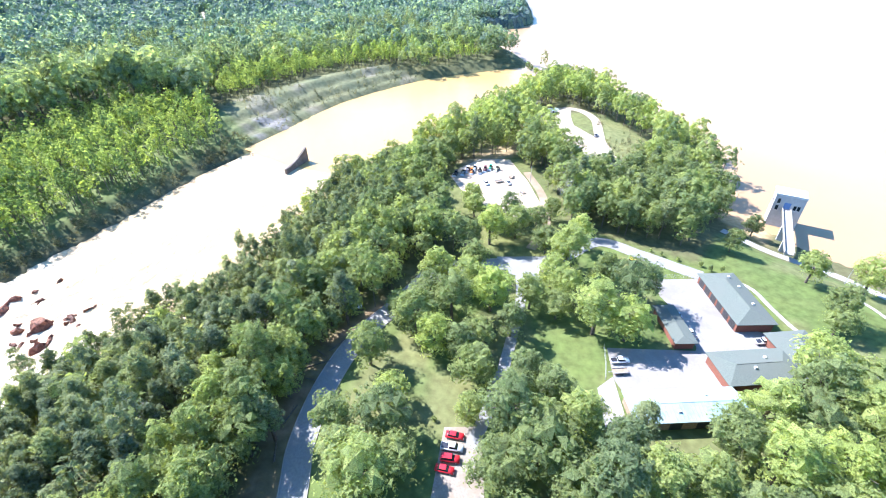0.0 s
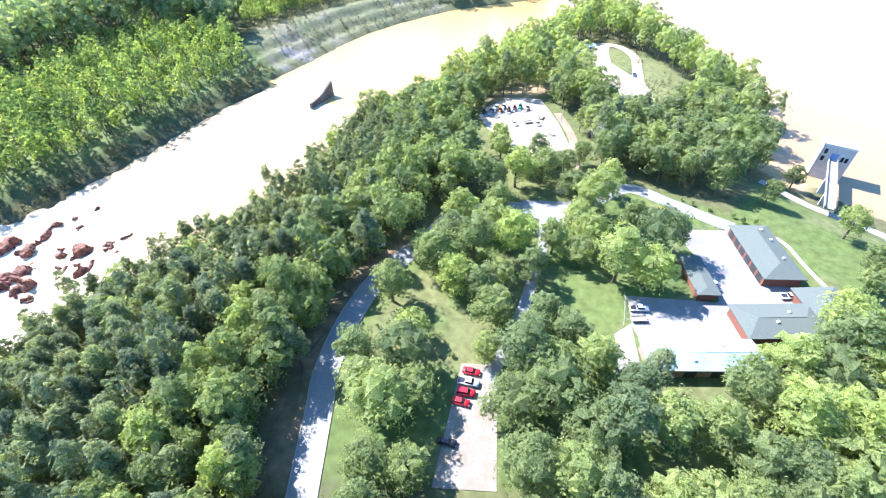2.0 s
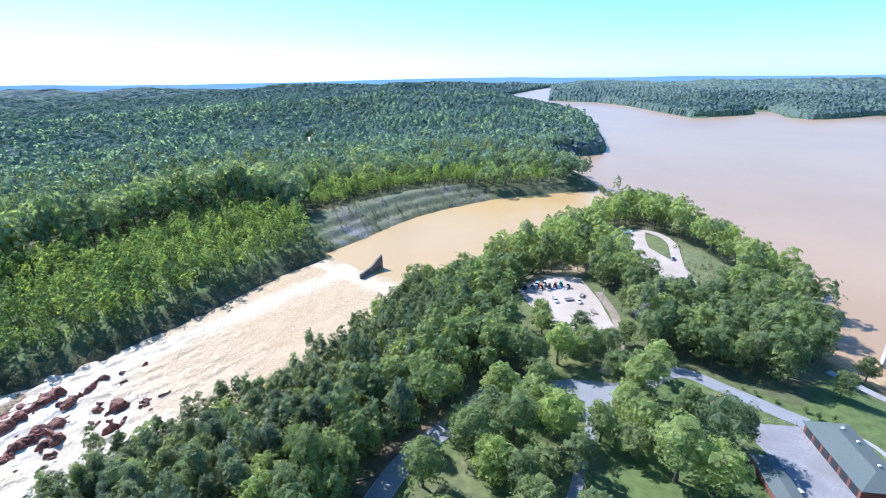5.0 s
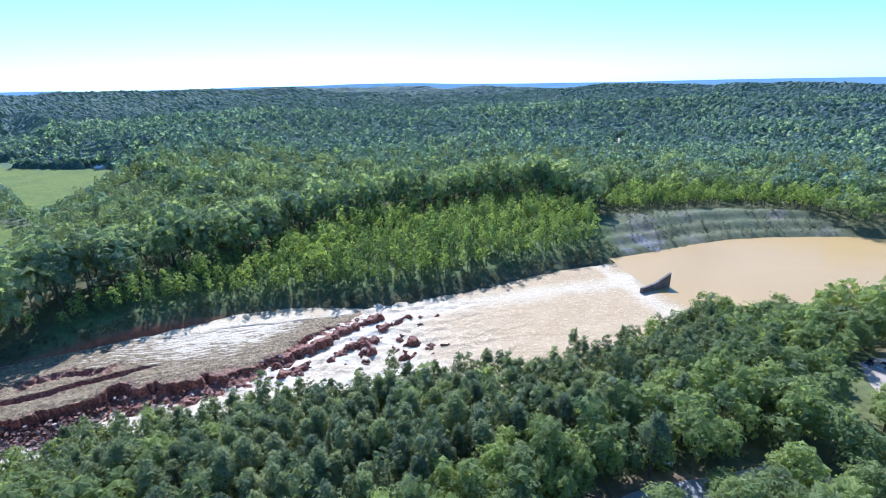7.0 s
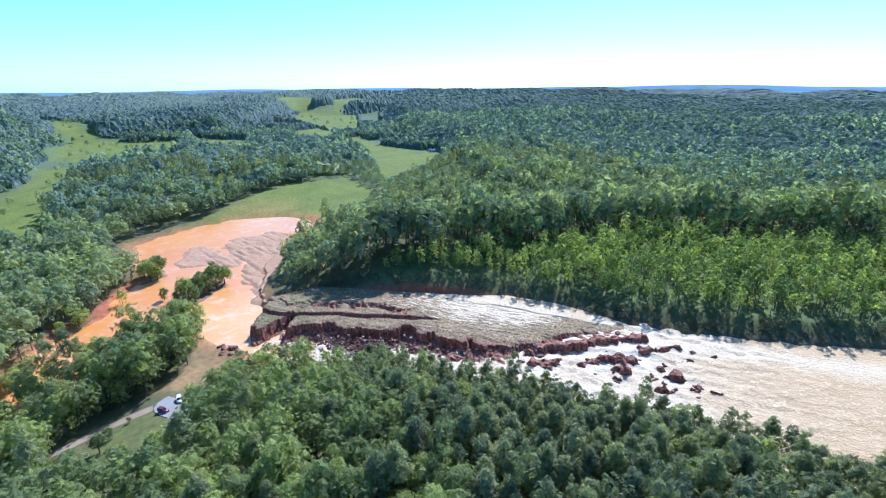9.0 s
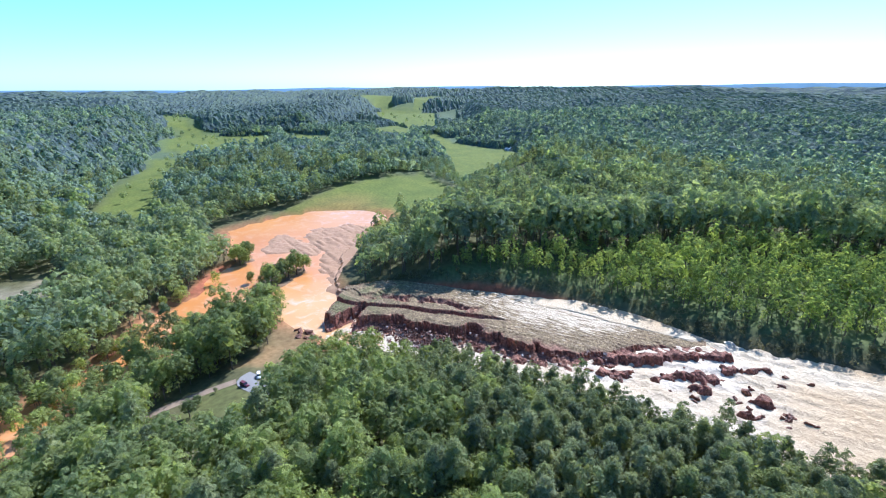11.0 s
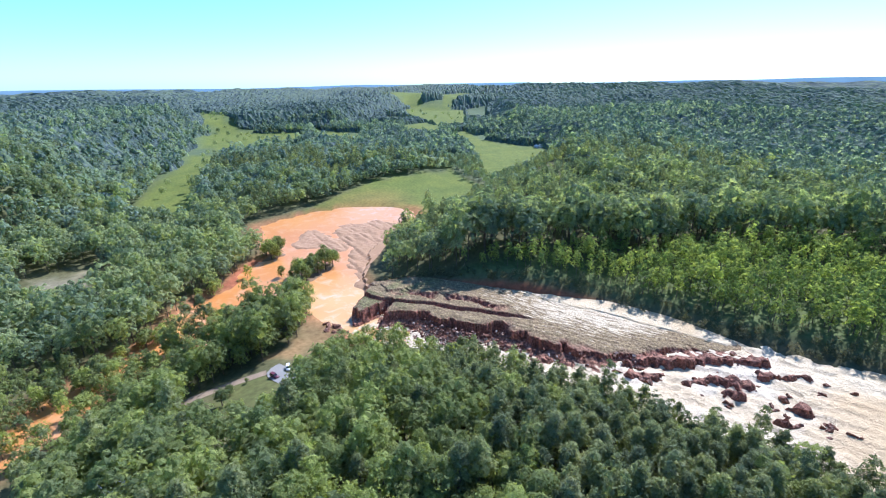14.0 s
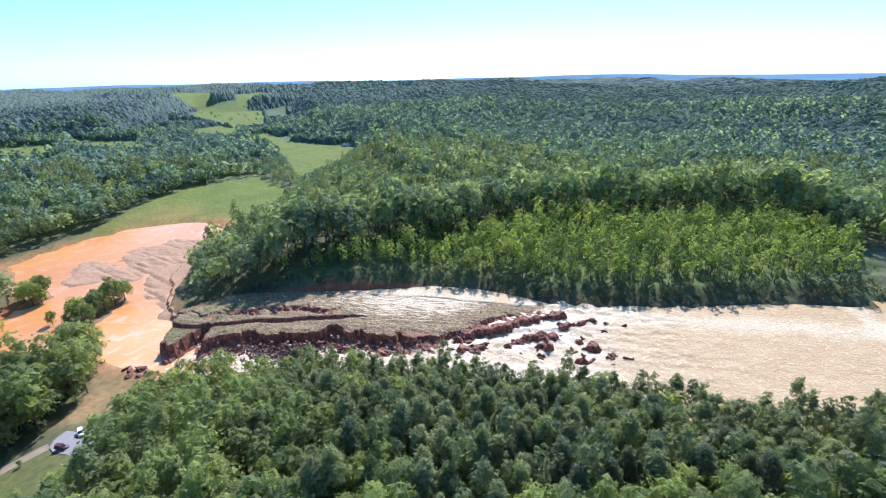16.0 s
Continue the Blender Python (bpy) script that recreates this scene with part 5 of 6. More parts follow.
# intake tower and its footbridge
def intake_tower():
    t = thing("intake_tower", 160, 190.5, -12, -30, "tall pale concrete intake tower standing in the lake", "tower")
    a, b, h = 5.8, 4.2, 15.8
    bm = bmesh.new()
    for x0, x1, y0, y1 in ((-a, a, -b, -b + 0.5), (-a, a, b - 0.5, b), (-a, -a + 0.5, -b + 0.5, b - 0.5), (a - 0.5, a, -b + 0.5, b - 0.5)):
        box(bm, x0, x1, y0, y1, -5, h)
    part("wall", done(bm, "wall", M["tower_wall"]), t)
    block("roof", M["roof_pale"], t, -a - 0.4, a + 0.4, -b - 0.4, b + 0.4, h, h + 0.5, bevel=0.06, label="bright pale roof slab")
    block("parapet", M["roof_pale"], t, -a - 0.4, a + 0.4, -b - 0.4, -b - 0.1, h + 0.5, h + 0.9)
    block("pilaster", M["tower_wall"], t, a - 4.2, a + 0.25, -b - 0.35, -b + 0.1, -5, h)
    dr = block("door", M["blue"], t, -1.6, 1.0, -b - 0.1, -b + 0.1, 9.6, 12.8, label="blue steel double door")
    block("frame", M["steel"], dr, -1.8, 1.2, -b - 0.15, -b + 0.05, 12.8, 13.1)
    for x0, z0 in ((-4.6, 12.0), (-4.6, 8.6), (2.2, 9.8), (3.7, 9.8)):
        w = block("window", M["glass"], t, x0, x0 + 1.1, -b - 0.4, -b + 0.1, z0, z0 + 2.2)
        block("window_sill", M["roof_pale"], w, x0 - 0.1, x0 + 1.2, -b - 0.5, -b, z0 - 0.18, z0)
    for x0 in (-2.4, 0.0, 2.4):
        block("side_window", M["glass"], t, -a - 0.06, -a + 0.1, x0 - 0.6, x0 + 0.6, 10, 12.4)
    br = thing("footbridge", 157.8, 186.7, -2.6, -30, "pale concrete footbridge from the shore to the tower", "bridge")
    block("deck", M["concrete"], br, -1.6, 1.6, -41, 0.1, -0.7, 0, bevel=0.04)
    for s in (-1, 1):
        block("parapet", M["concrete"], br, s * 1.6 - 0.12, s * 1.6 + 0.12, -41, 0, 0, 1.0, bevel=0.03)
        for k in range(11):
            block("rail_post", M["concrete"], br, s * 1.6 - 0.18, s * 1.6 + 0.18, -40.5 + 4 * k, -40.1 + 4 * k, 0, 1.15)
    for yy in (-13, -27):
        block("pier", M["tower_wall"], br, -1.2, 1.2, yy - 0.6, yy + 0.6, -14, -0.7)


intake_tower()


def fin_wall():
    """The dividing wall on the spillway crest: a thin slab with a concave, rising top."""
    w = thing("dividing_wall", -93.2, 249.5, -14.5, 0, "dark weathered concrete dividing wall on the crest", "wall")
    L, n = 20.5, 14
    bm = bmesh.new()
    sides = []
    for k in (-0.9, 0.9):
        lo = [bm.verts.new((k, L * i / n, -2)) for i in range(n + 1)]
        hi = [bm.verts.new((k * 0.75, L * i / n, 5.2 + 6.3 * (i / n) ** 1.8)) for i in range(n + 1)]
        sides.append((lo, hi))
        for i in range(n):
            bm.faces.new((lo[i], lo[i + 1], hi[i + 1], hi[i]))
    (l0, h0), (l1, h1) = sides
    for i in range(n):
        bm.faces.new((h0[i], h0[i + 1], h1[i + 1], h1[i]))
    for i in (0, n):
        bm.faces.new((l0[i], h0[i], h1[i], l1[i]))
    part("slab", done(bm, "slab", M["fin_wall"]), w)
    w.rotation_mode = "XYZ"
    w.matrix_world = pose(-93.2, 249.5, -14.5, 0, 0, -24)


fin_wall()


# ---- vehicles ----
def wheel_parts(parent, x, y, r, w):
    bm = bmesh.new()
    bmesh.ops.create_cone(bm, cap_ends=True, segments=16, radius1=r, radius2=r, depth=w, matrix=Matrix.Translation((x, y, r)) @ Matrix.Rotation(math.pi / 2, 4, "X"))
    wh = part("wheel", done(bm, "wheel", M["rubber"]), parent)
    bm = bmesh.new()
    bmesh.ops.create_cone(bm, cap_ends=True, segments=12, radius1=r * 0.6, radius2=r * 0.6, depth=w + 0.03, matrix=Matrix.Translation((x, y, r)) @ Matrix.Rotation(math.pi / 2, 4, "X"))
    part("rim", done(bm, "rim", M["steel"]), wh)


def profile_body(pts, half, tuck, bevel):
    """A body from its side outline, a list of (x, z), a little narrower at the top."""
    bm = bmesh.new()
    top = max(z for _, z in pts)
    sides = []
    for s in (-1, 1):
        sides.append([bm.verts.new((x, s * (half - tuck * max(0, z - 0.75) / max(0.1, top - 0.75)), z)) for x, z in pts])
    n = len(pts)
    bm.faces.new(sides[0])
    bm.faces.new(sides[1][::-1])
    for i in range(n):
        j = (i + 1) % n
        bm.faces.new((sides[0][i], sides[1][i], sides[1][j], sides[0][j]))
    bmesh.ops.recalc_face_normals(bm, faces=bm.faces[:])
    if bevel:
        bmesh.ops.bevel(bm, geom=[e for e in bm.edges], offset=bevel, segments=2, affect="EDGES")
    return bm


SHAPES = {
    "sedan": ([(-2.3, 0.35), (-2.35, 0.75), (-1.7, 0.92), (1.0, 0.95), (2.25, 0.8), (2.3, 0.35)], [(-1.75, 0.9), (-1.2, 1.4), (0.25, 1.42), (1.05, 0.92)], 0.9),
    "suv": ([(-2.3, 0.4), (-2.35, 1.0), (-2.2, 1.08), (1.1, 1.08), (2.25, 0.95), (2.3, 0.4)], [(-2.25, 1.05), (-2.0, 1.72), (0.4, 1.75), (1.15, 1.05)], 0.95),
    "pickup": ([(-2.75, 0.45), (-2.8, 1.05), (1.3, 1.08), (2.7, 0.98), (2.75, 0.45)], [(-0.75, 1.05), (-0.6, 1.75), (0.75, 1.78), (1.45, 1.05)], 0.97),
}


def vehicle(kind, colour, x, y, turn, label, z=None, group="parked vehicles"):
    lower, upper, half = SHAPES[kind]
    v = thing({"sedan": "car", "suv": "suv", "pickup": "pickup_truck"}[kind], x, y, (ground_at(x, y) if z is None else z) + 0.14, turn, label, "truck" if kind == "pickup" else "car", group)
    part("body", done(profile_body(lower, half, 0.05, 0.05), "body", M[colour], smooth=True), v)
    cab = part("glasshouse", done(profile_body(upper, half - 0.06, 0.2, 0.03), "glasshouse", M["glass"]), v)
    zt = max(z for _, z in upper)
    xs_ = [x for x, z in upper if z > zt - 0.1]
    block("roof_panel", M[colour], cab, min(xs_) - 0.05, max(xs_) + 0.05, -half + 0.24, half - 0.24, zt - 0.04, zt + 0.035, bevel=0.03)
    L = max(x for x, _ in lower)
    for s in (-1, 1):
        for k in (-0.62, 0.64):
            wheel_parts(v, k * L, s * (half - 0.1), 0.36 if kind != "sedan" else 0.32, 0.22)
        block("headlight", M["silver"], v, L - 0.12, L + 0.01, s * 0.62 - 0.18, s * 0.62 + 0.18, 0.62, 0.76)
        block("tail_light", M["red"], v, -L - 0.05, -L + 0.08, s * 0.68 - 0.14, s * 0.68 + 0.14, 0.66, 0.82)
    for s in (-1, 1):
        block("bumper", M["steel"] if kind == "pickup" else M[colour], v, s * L - 0.06, s * L + 0.08, -half + 0.1, half - 0.1, 0.42, 0.58, bevel=0.03)
    if kind == "pickup":
        block("bed", M["black"], v, -2.68, -0.9, -0.78, 0.78, 1.0, 1.1)
    return v


vehicle("sedan", "red", 2.2, 69.2, -12, "bright red sedan parked on the gravel lot")
vehicle("pickup", "white", 1.4, 66.0, -10, "white pickup with a dark bed on the gravel lot")
vehicle("suv", "red", 0.9, 63.0, -8, "red hatchback parked beside a white pickup")
vehicle("sedan", "red", -0.4, 60.4, -14, "bright red convertible parked in leaf shade")
vehicle("sedan", "black", -3.2, 50, -10, "dark car in the shade of the lot")
vehicle("suv", "white", -30.5, 117.5, 16, "white car under the trees beside the road")
vehicle("pickup", "white", 51, 93.4, 2, "white and blue pickup in the tree shade")
vehicle("pickup", "white", 97.2, 100.6, 4, "white pickup outside the offices")
vehicle("pickup", "white", 76.2, 104.5, 104, "white pickup parked by the shed")
vehicle("sedan", "silver", 75.6, 113.5, 108, "silver car parked by the shed")
vehicle("suv", "maroon", -168, -86, 60, "dark maroon car on the road end", ground_at(-168, -86) + 0.25)
vehicle("suv", "white", -176, -83, 20, "white car at the torn road end", ground_at(-176, -83) + 0.25)
vehicle("pickup", "white", 21, 214, -70, "white pickup on the gravel yard", ground_at(21, 214) + 0.15)
vehicle("suv", "white", 32.5, 214, -75, "white car on the gravel yard", ground_at(32, 214) + 0.15)
vehicle("pickup", "silver", 95, 280, 70, "grey truck on the gravel road", ground_at(95, 280) + 0.25)


def machine(colour, x, y, turn, label, z=None, bucket=True):
    """A small tractor loader."""
    t = thing("tractor_loader", x, y, (ground_at(x, y) + 0.2 if z is None else z), turn, label, "tractor", "yard machines")
    part("body", done(profile_body([(-1.6, 0.7), (-1.6, 1.3), (0.2, 1.4), (1.7, 1.3), (1.7, 0.7)], 0.55, 0.1, 0.06), "body", M[colour], smooth=True), t)
    c = block("cab", M["glass"], t, -1.4, 0.0, -0.6, 0.6, 1.3, 2.5, bevel=0.05)
    block("roof_panel", M[colour], c, -1.55, 0.15, -0.72, 0.72, 2.5, 2.62, bevel=0.03)
    for s in (-1, 1):
        wheel_parts(t, -0.95, s * 0.85, 0.72, 0.4)
        wheel_parts(t, 1.15, s * 0.75, 0.48, 0.3)
        if bucket:
            bm = bmesh.new()
            co, f = limb((0.2, s * 0.62, 1.2), (2.5, s * 0.62, 0.6), 0.1, 0.1, 4)
            vs_ = [bm.verts.new(p) for p in co]
            for q in f:
                bm.faces.new([vs_[k] for k in q])
            part("loader_arm", done(bm, "loader_arm", M[colour]), t)
    if bucket:
        part("bucket", done(profile_body([(2.4, 0.2), (2.4, 0.9), (2.65, 0.85), (3.1, 0.25)], 1.0, 0, 0.02), "bucket", M["steel"]), t)


for _c, _x, _y, _t in (("black", 6, 226.5, 250), ("tan", 10, 227.5, 255), ("orange", 14.5, 228, 262), ("silver", 16.5, 232, 250), ("black", 19, 228.5, 265), ("green", 25, 232.5, 250), ("maroon", 22, 230.5, 255), ("silver", 12.5, 231, 245), ("tan", 28.5, 231, 240)):
    machine(_c, _x, _y, _t, f"{_c} tractor loader parked in the gravel yard")
machine("yellow", 71, 142, 30, "yellow loader standing on the grass by the road", ground_at(71, 142) + 0.05)
machine("orange", 124, 167, 60, "orange machine beside the dam road", ground_at(124, 167) + 0.1)


def trailer(x, y, turn, label, z):
    t = thing("flat_trailer", x, y, z, turn, label, "trailer")
    block("bed", M["wood_wall"], t, -2.2, 2.2, -0.95, 0.95, 0.6, 0.75)
    for s in (-1, 1):
        block("side_rail", M["steel"], t, -2.2, 2.2, s * 0.95 - 0.04, s * 0.95 + 0.04, 0.75, 1.05)
        wheel_parts(t, -0.3, s * 1.1, 0.34, 0.2)
    block("drawbar", M["steel"], t, 2.2, 3.6, -0.06, 0.06, 0.55, 0.67)


trailer(50, 89.4, 184, "flat trailer in the tree shade of the yard", ground_at(50, 89) + 0.12)
for _x, _y, _t in ((28, 216, 20), (35, 222, 70), (38, 203, 110)):
    trailer(_x, _y, _t, "flat trailer on the gravel yard", ground_at(_x, _y) + 0.22)


def fence(pts, label):
    c = smooth_line(pts, 2.5)
    f = new("wire_fence")
    f.location = (c[0][0], c[0][1], ground_at(*c[0]))
    tagged(f, label, "fence")
    o = np.array(f.location)
    prev = None
    for x, y in c:
        p = np.array((x, y, ground_at(x, y))) - o
        block("post", M["steel"], f, p[0] - 0.05, p[0] + 0.05, p[1] - 0.05, p[1] + 0.05, p[2] - 0.3, p[2] + 1.7)
        if prev is not None:
            for k in (0.5, 1.1, 1.65):
                co, fa = limb(prev + (0, 0, k), p + (0, 0, k), 0.025, 0.025, 4)
                part("rail", mesh_of("rail", co, fa, M["steel"]), f)
        prev = p


fence([(70, 132.8), (80, 133), (92, 133)], "low wire fence closing the service yard")
fence([(48, 99), (46.5, 92), (45, 87)], "low wire fence beside the yard")


def pole(x, y, tall, label, arm=True):
    p = thing("light_pole", x, y, ground_at(x, y) - 0.2, 0, label, "pole", "light poles")
    co, f = limb((0, 0, 0), (0, 0, tall), 0.14, 0.09, 8)
    part("shaft", mesh_of("shaft", co, f, M["steel"]), p)
    if arm:
        block("lamp_head", M["roof_pale"], p, -0.2, 1.1, -0.14, 0.14, tall - 0.08, tall + 0.08, bevel=0.03)


pole(127, 111, 8, "pale steel light pole on the lawn")
pole(150, 136, 8, "pale steel light pole beside the dam road")
pole(44, 216, 9, "slim utility pole beside the yard", False)


def dead_tree(x, y, tall, seed):
    rs = np.random.RandomState(seed)
    t = thing("dead_tree", x, y, ground_at(x, y) - 0.3, 0, "bare grey dead tree among green ones", "tree", "dead trees")
    co, f = joined([limb((0, 0, 0), (0.2, 0.1, tall * 0.55), 0.28, 0.17), limb((0.2, 0.1, tall * 0.55), (0, 0.3, tall), 0.17, 0.05)])
    part("trunk", mesh_of("trunk", co, f, M["deadwood"]), t)
    out = []
    for i in range(26):
        z = tall * rs.uniform(0.35, 0.95)
        a = i * 2.4
        ln = tall * 0.32 * (1.25 - z / tall) + 0.8
        p, q = np.array((0.1, 0.15, z)), np.array((math.cos(a) * ln, math.sin(a) * ln, z + ln * 0.7))
        out.append(limb(p, q, 0.11, 0.04, 4))
        for j in range(5):
            m = p + (q - p) * rs.uniform(0.35, 1.0)
            out.append(limb(m, m + rs.normal(size=3) * (0.5, 0.5, 0.3) * ln * 0.45 + (0, 0, ln * 0.25), 0.05, 0.02, 3))
    tri = [np.hstack([o[1][:, [0, 1, 2]], o[1][:, [0, 2, 3]]]).reshape(-1, 3) for o in out]
    co, f = joined([(o[0], q) for o, q in zip(out, tri)])
    tagged(part("bough", mesh_of("bough", co, f, M["deadwood"]), t), kind="stuff")


for _i, (_x, _y) in enumerate(((56, 200), (54, 182), (71, 211), (80, 206), (63, 190), (-72, 66), (-55, 103))):
    dead_tree(_x, _y, 15 + (_i % 3), 90 + _i)


# ---- park trees: trunk place and crown radius ----
OAKS = [(-22, 93, 6.3), (-28, 69, 6.5), (-15, 70, 7.4), (-19, 55, 7.5), (-2, 130, 7.4), (-9, 106, 7.4), (2, 111, 7.4), (8, 87, 6.6), (15, 116, 7.2), (28, 117, 6.2), (45, 139, 8.6), (46, 105, 8.2), (55, 102, 7.6),
        (63, 119, 7.8), (22, 86, 6.4), (6, 74, 4.4), (15, 69, 7.6), (12, 58, 7.2), (21, 60, 8.0), (33, 70, 7.4), (35, 53, 7.8), (27, 78, 6.0)]
OAKS += [(80, 46, 7.4), (92, 42, 7), (104, 45, 7), (70, 44, 6.8), (28, 172, 5.6), (38, 165, 6), (13, 178, 5), (21, 167, 5.6), (46, 174, 5), (-5, 118, 6), (-14, 112, 5.5), (8, 125, 6.5), (20, 104, 6), (-4, 98, 6.5), (4, 95, 6), (36, 112, 5.5), (40, 120, 6), (56, 128, 6.5), (37, 128, 5.5), (10, 135, 6), (-12, 60, 6.5), (-24, 61, 6), (24, 68, 7), (41, 62, 6.4), (18, 78, 5.5), (-14, 80, 5)]
rs = np.random.RandomState(76)
for gx_ in range(-22, 112, 9):
    for gy_ in (24, 32, 40):
        tx, ty = gx_ + rs.uniform(-2.5, 2.5) + (4 if gy_ == 32 else 0), gy_ + rs.uniform(-2, 2)
        if not -11 < tx < 12:
            OAKS.append((tx, ty, rs.uniform(5.4, 7.4)))
SHADE = [(98, 82, 8.4), (92, 75, 8.0), (104, 76, 8.0), (100, 66, 7.8), (78, 70, 8.2), (66, 62, 7.6), (73, 56, 8.2), (86, 56, 8.4), (85, 66, 7.6), (56, 54, 7.4), (46, 53, 6.8), (96, 50, 8.0), (29, 50, 7.4), (112, 62, 7.6), (62, 46, 7.0), (108, 54, 7.8)]
LAWN = [(130, 131, 6.0), (124, 109, 6.2), (121, 104, 5.2), (150, 128, 6.4), (146, 105, 5.6), (29, 160, 7.0), (18, 156, 7.0), (39, 149, 6.0), (8, 150, 6.5), (138, 176, 5.0), (112, 150, 4.5), (52, 152, 6.0), (10, 100, 5.6)]
rs = np.random.RandomState(77)
for trees, label, tall in ((OAKS, "spreading green oak on the park lawn", 1.0), (SHADE, "large bright green shade tree beside the offices", 1.05), (LAWN, "open-crowned green tree on the mown lawn", 0.95)):
    for i, (x, y, r) in enumerate(trees):
        stand_tree(BROAD[i % 5], "park_tree", x, y, r / 5.4, rs.uniform(0, 6.28), label, "park trees", tall * rs.uniform(0.78, 0.92))
stand_tree(PINES[0], "pine_tree", 46.5, 66.5, 1.12, 1.0, "lone pine with a bare trunk beside the workshop", "park trees", 0.82)
stand_tree(BROAD[2], "park_tree", 13, 190, 0.95, 2.0, "thin pale-leaved tree in the gravel yard", "park trees", 0.9)
for i, (x, y, s) in enumerate(((-157, -101, 0.42), (-149, -100, 0.62), (-147, -109, 0.5), (-135, -86, 0.7), (-138, -76, 0.75), (-138, -106, 0.66), (-166, -98, 0.2))):
    stand_tree(BROAD[i % 5], "park_tree", x, y, s, i, "small dark tree on the lawn by the road end", "park trees", 0.8)
# flooded trees: a line between pool and lake, islets in the flood
for i, (x, y, s) in enumerate(((85, 490, 0.62), (87, 481, 0.5), (90, 472, 0.6), (92, 461, 0.5), (94, 450, 0.6), (95, 438, 0.65), (96, 426, 0.7), (97, 414, 0.8), (98, 403, 0.8))):
    stand_tree(BROAD[i % 5], "flooded_tree", x, y, s, i * 1.3, "green tree standing in flood water", "flooded trees", z=-13.0)
for i, (x, y, s) in enumerate(((-335, -161, 1.0), (-329, -155, 1.15), (-330, -151, 0.9), (-336, -151, 1.2), (-341, -156, 0.95), (-287, -121, 0.85), (-292, -118, 1.05), (-297, -114, 1.15), (-303, -110, 1.0), (-309, -106, 1.2), (-317, -103, 1.1), (-297, -122, 0.95),
                               (-308, -115, 1.0), (-317, -111, 0.9), (-288, -113, 0.8), (-281, -117, 0.7), (-323, -106, 0.75), (-313, -120, 0.6), (-296, -134, 0.62), (-227, -149, 0.8), (-231, -146, 0.6), (-211, -152, 0.7), (-346, -163, 0.5))):
    stand_tree(BROAD[(i + 2) % 5], "flooded_tree", x, y, s, i * 1.7, "green tree on a silt islet in the flood", "flooded trees", z=-26.6)


# fallen logs on the littered verge
def log(x, y, length, turn):
    ob = thing("log", x, y, ground_at(x, y) + 0.2, turn, "fallen brown log on the littered road verge", "log", "fallen logs")
    co, f = joined([limb((-length / 2, 0, 0), (length / 2, 0, 0.05), 0.26, 0.15, 8), limb((length * 0.15, 0, 0), (length * 0.4, length * 0.12, 0.3), 0.1, 0.04, 5)])
    part("stem", mesh_of("stem", co, f, M["bark"]), ob)


for x, y, length, turn in ((-38, 93, 8, 20), (-40, 88, 6, -15), (-33, 101, 7, 50), (-41, 76, 6, 70), (-37, 97, 5, -40), (-42, 66, 7, 100), (-28, 110, 6, 35)):
    log(x, y, length, turn)


# shrubs
def shrub(i, x, y, s):
    b = new("shrub")
    b.matrix_world = Matrix.LocRotScale((x, y, ground_at(x, y) - 1.3 * s), Euler((0, 0, i)), (s, s, s))
    part("crown", BROAD[i % 5][0], b)
    tagged(b, "low rounded green shrub on the grass", "shrub", "park shrubs")


for i, (x, y, s) in enumerate(((-25, 83, 0.12), (84, 147, 0.14), (89, 144, 0.14), (96, 140, 0.16), (81, 150, 0.12), (98, 137, 0.2), (102, 136, 0.2), (-3, 74, 0.14), (12, 84, 0.2), (3, 77, 0.2), (-18, 78, 0.14))):
    shrub(i, x, y, s)


# ---- rocks ----
def boulder_mesh(seed):
    rs = np.random.RandomState(seed)
    bm = bmesh.new()
    bmesh.ops.create_icosphere(bm, subdivisions=3, radius=1)
    cuts = unit(rs.normal(size=(9, 3)))
    for v in bm.verts:
        p = np.array(v.co)
        for c in cuts:
            over = p @ c - rs.uniform(0.5, 0.52) - 0.12 * (cuts[0] @ c)
            if over > 0:
                p = p - c * over * 0.9
        n1 = noise.noise(Vector(p * 2.3) + Vector((seed, 0, 0)))
        n2 = noise.noise(Vector(p * 6.1) + Vector((0, seed, 0)))
        v.co = Vector(p * (1 + 0.3 * n1 + 0.14 * n2))
    me = done(bm, "boulder", M["boulder"])
    return me


_m, _nt, _bs = material("wet_red_rock", 0.6, spec=0.4)
_col = ramp(_nt, noise_at(_nt, 0.5, 6, None, 0, 0.7), [(0.32, (0.05, 0.02, 0.012)), (0.5, (0.18, 0.066, 0.034)), (0.68, (0.34, 0.16, 0.09))])
_nt.links.new(_col, _bs.inputs["Base Color"])
bumped(_nt, _bs, noise_at(_nt, 1.6, 6, None, 0, 0.7), 0.8, 0.4)
M["boulder"] = _m
_m, _nt, _bs = material("grey_pink_rubble", 0.8, spec=0.25)
_isl = _nt.nodes.new("ShaderNodeNewGeometry").outputs["Random Per Island"]
_nt.links.new(ramp(_nt, _isl, [(0.0, (0.08, 0.034, 0.024)), (0.55, (0.2, 0.095, 0.062)), (0.85, (0.28, 0.2, 0.16)), (1.0, (0.38, 0.32, 0.28))]), _bs.inputs["Base Color"])
M["rubble"] = _m
ROCKS = [boulder_mesh(200 + k) for k in range(7)]


def spill(u, v):
    return FLOW0[0] + u * FLOW[0] + v * ACROSS[0], FLOW0[1] + u * FLOW[1] + v * ACROSS[1]


def rapids_at(u, v):
    return -12.0 - 6.5 * min(u / 230, 1) - 0.2 - 7.4 * float(step(u + 0.25 * v, 165, 270))


rs = np.random.RandomState(5)
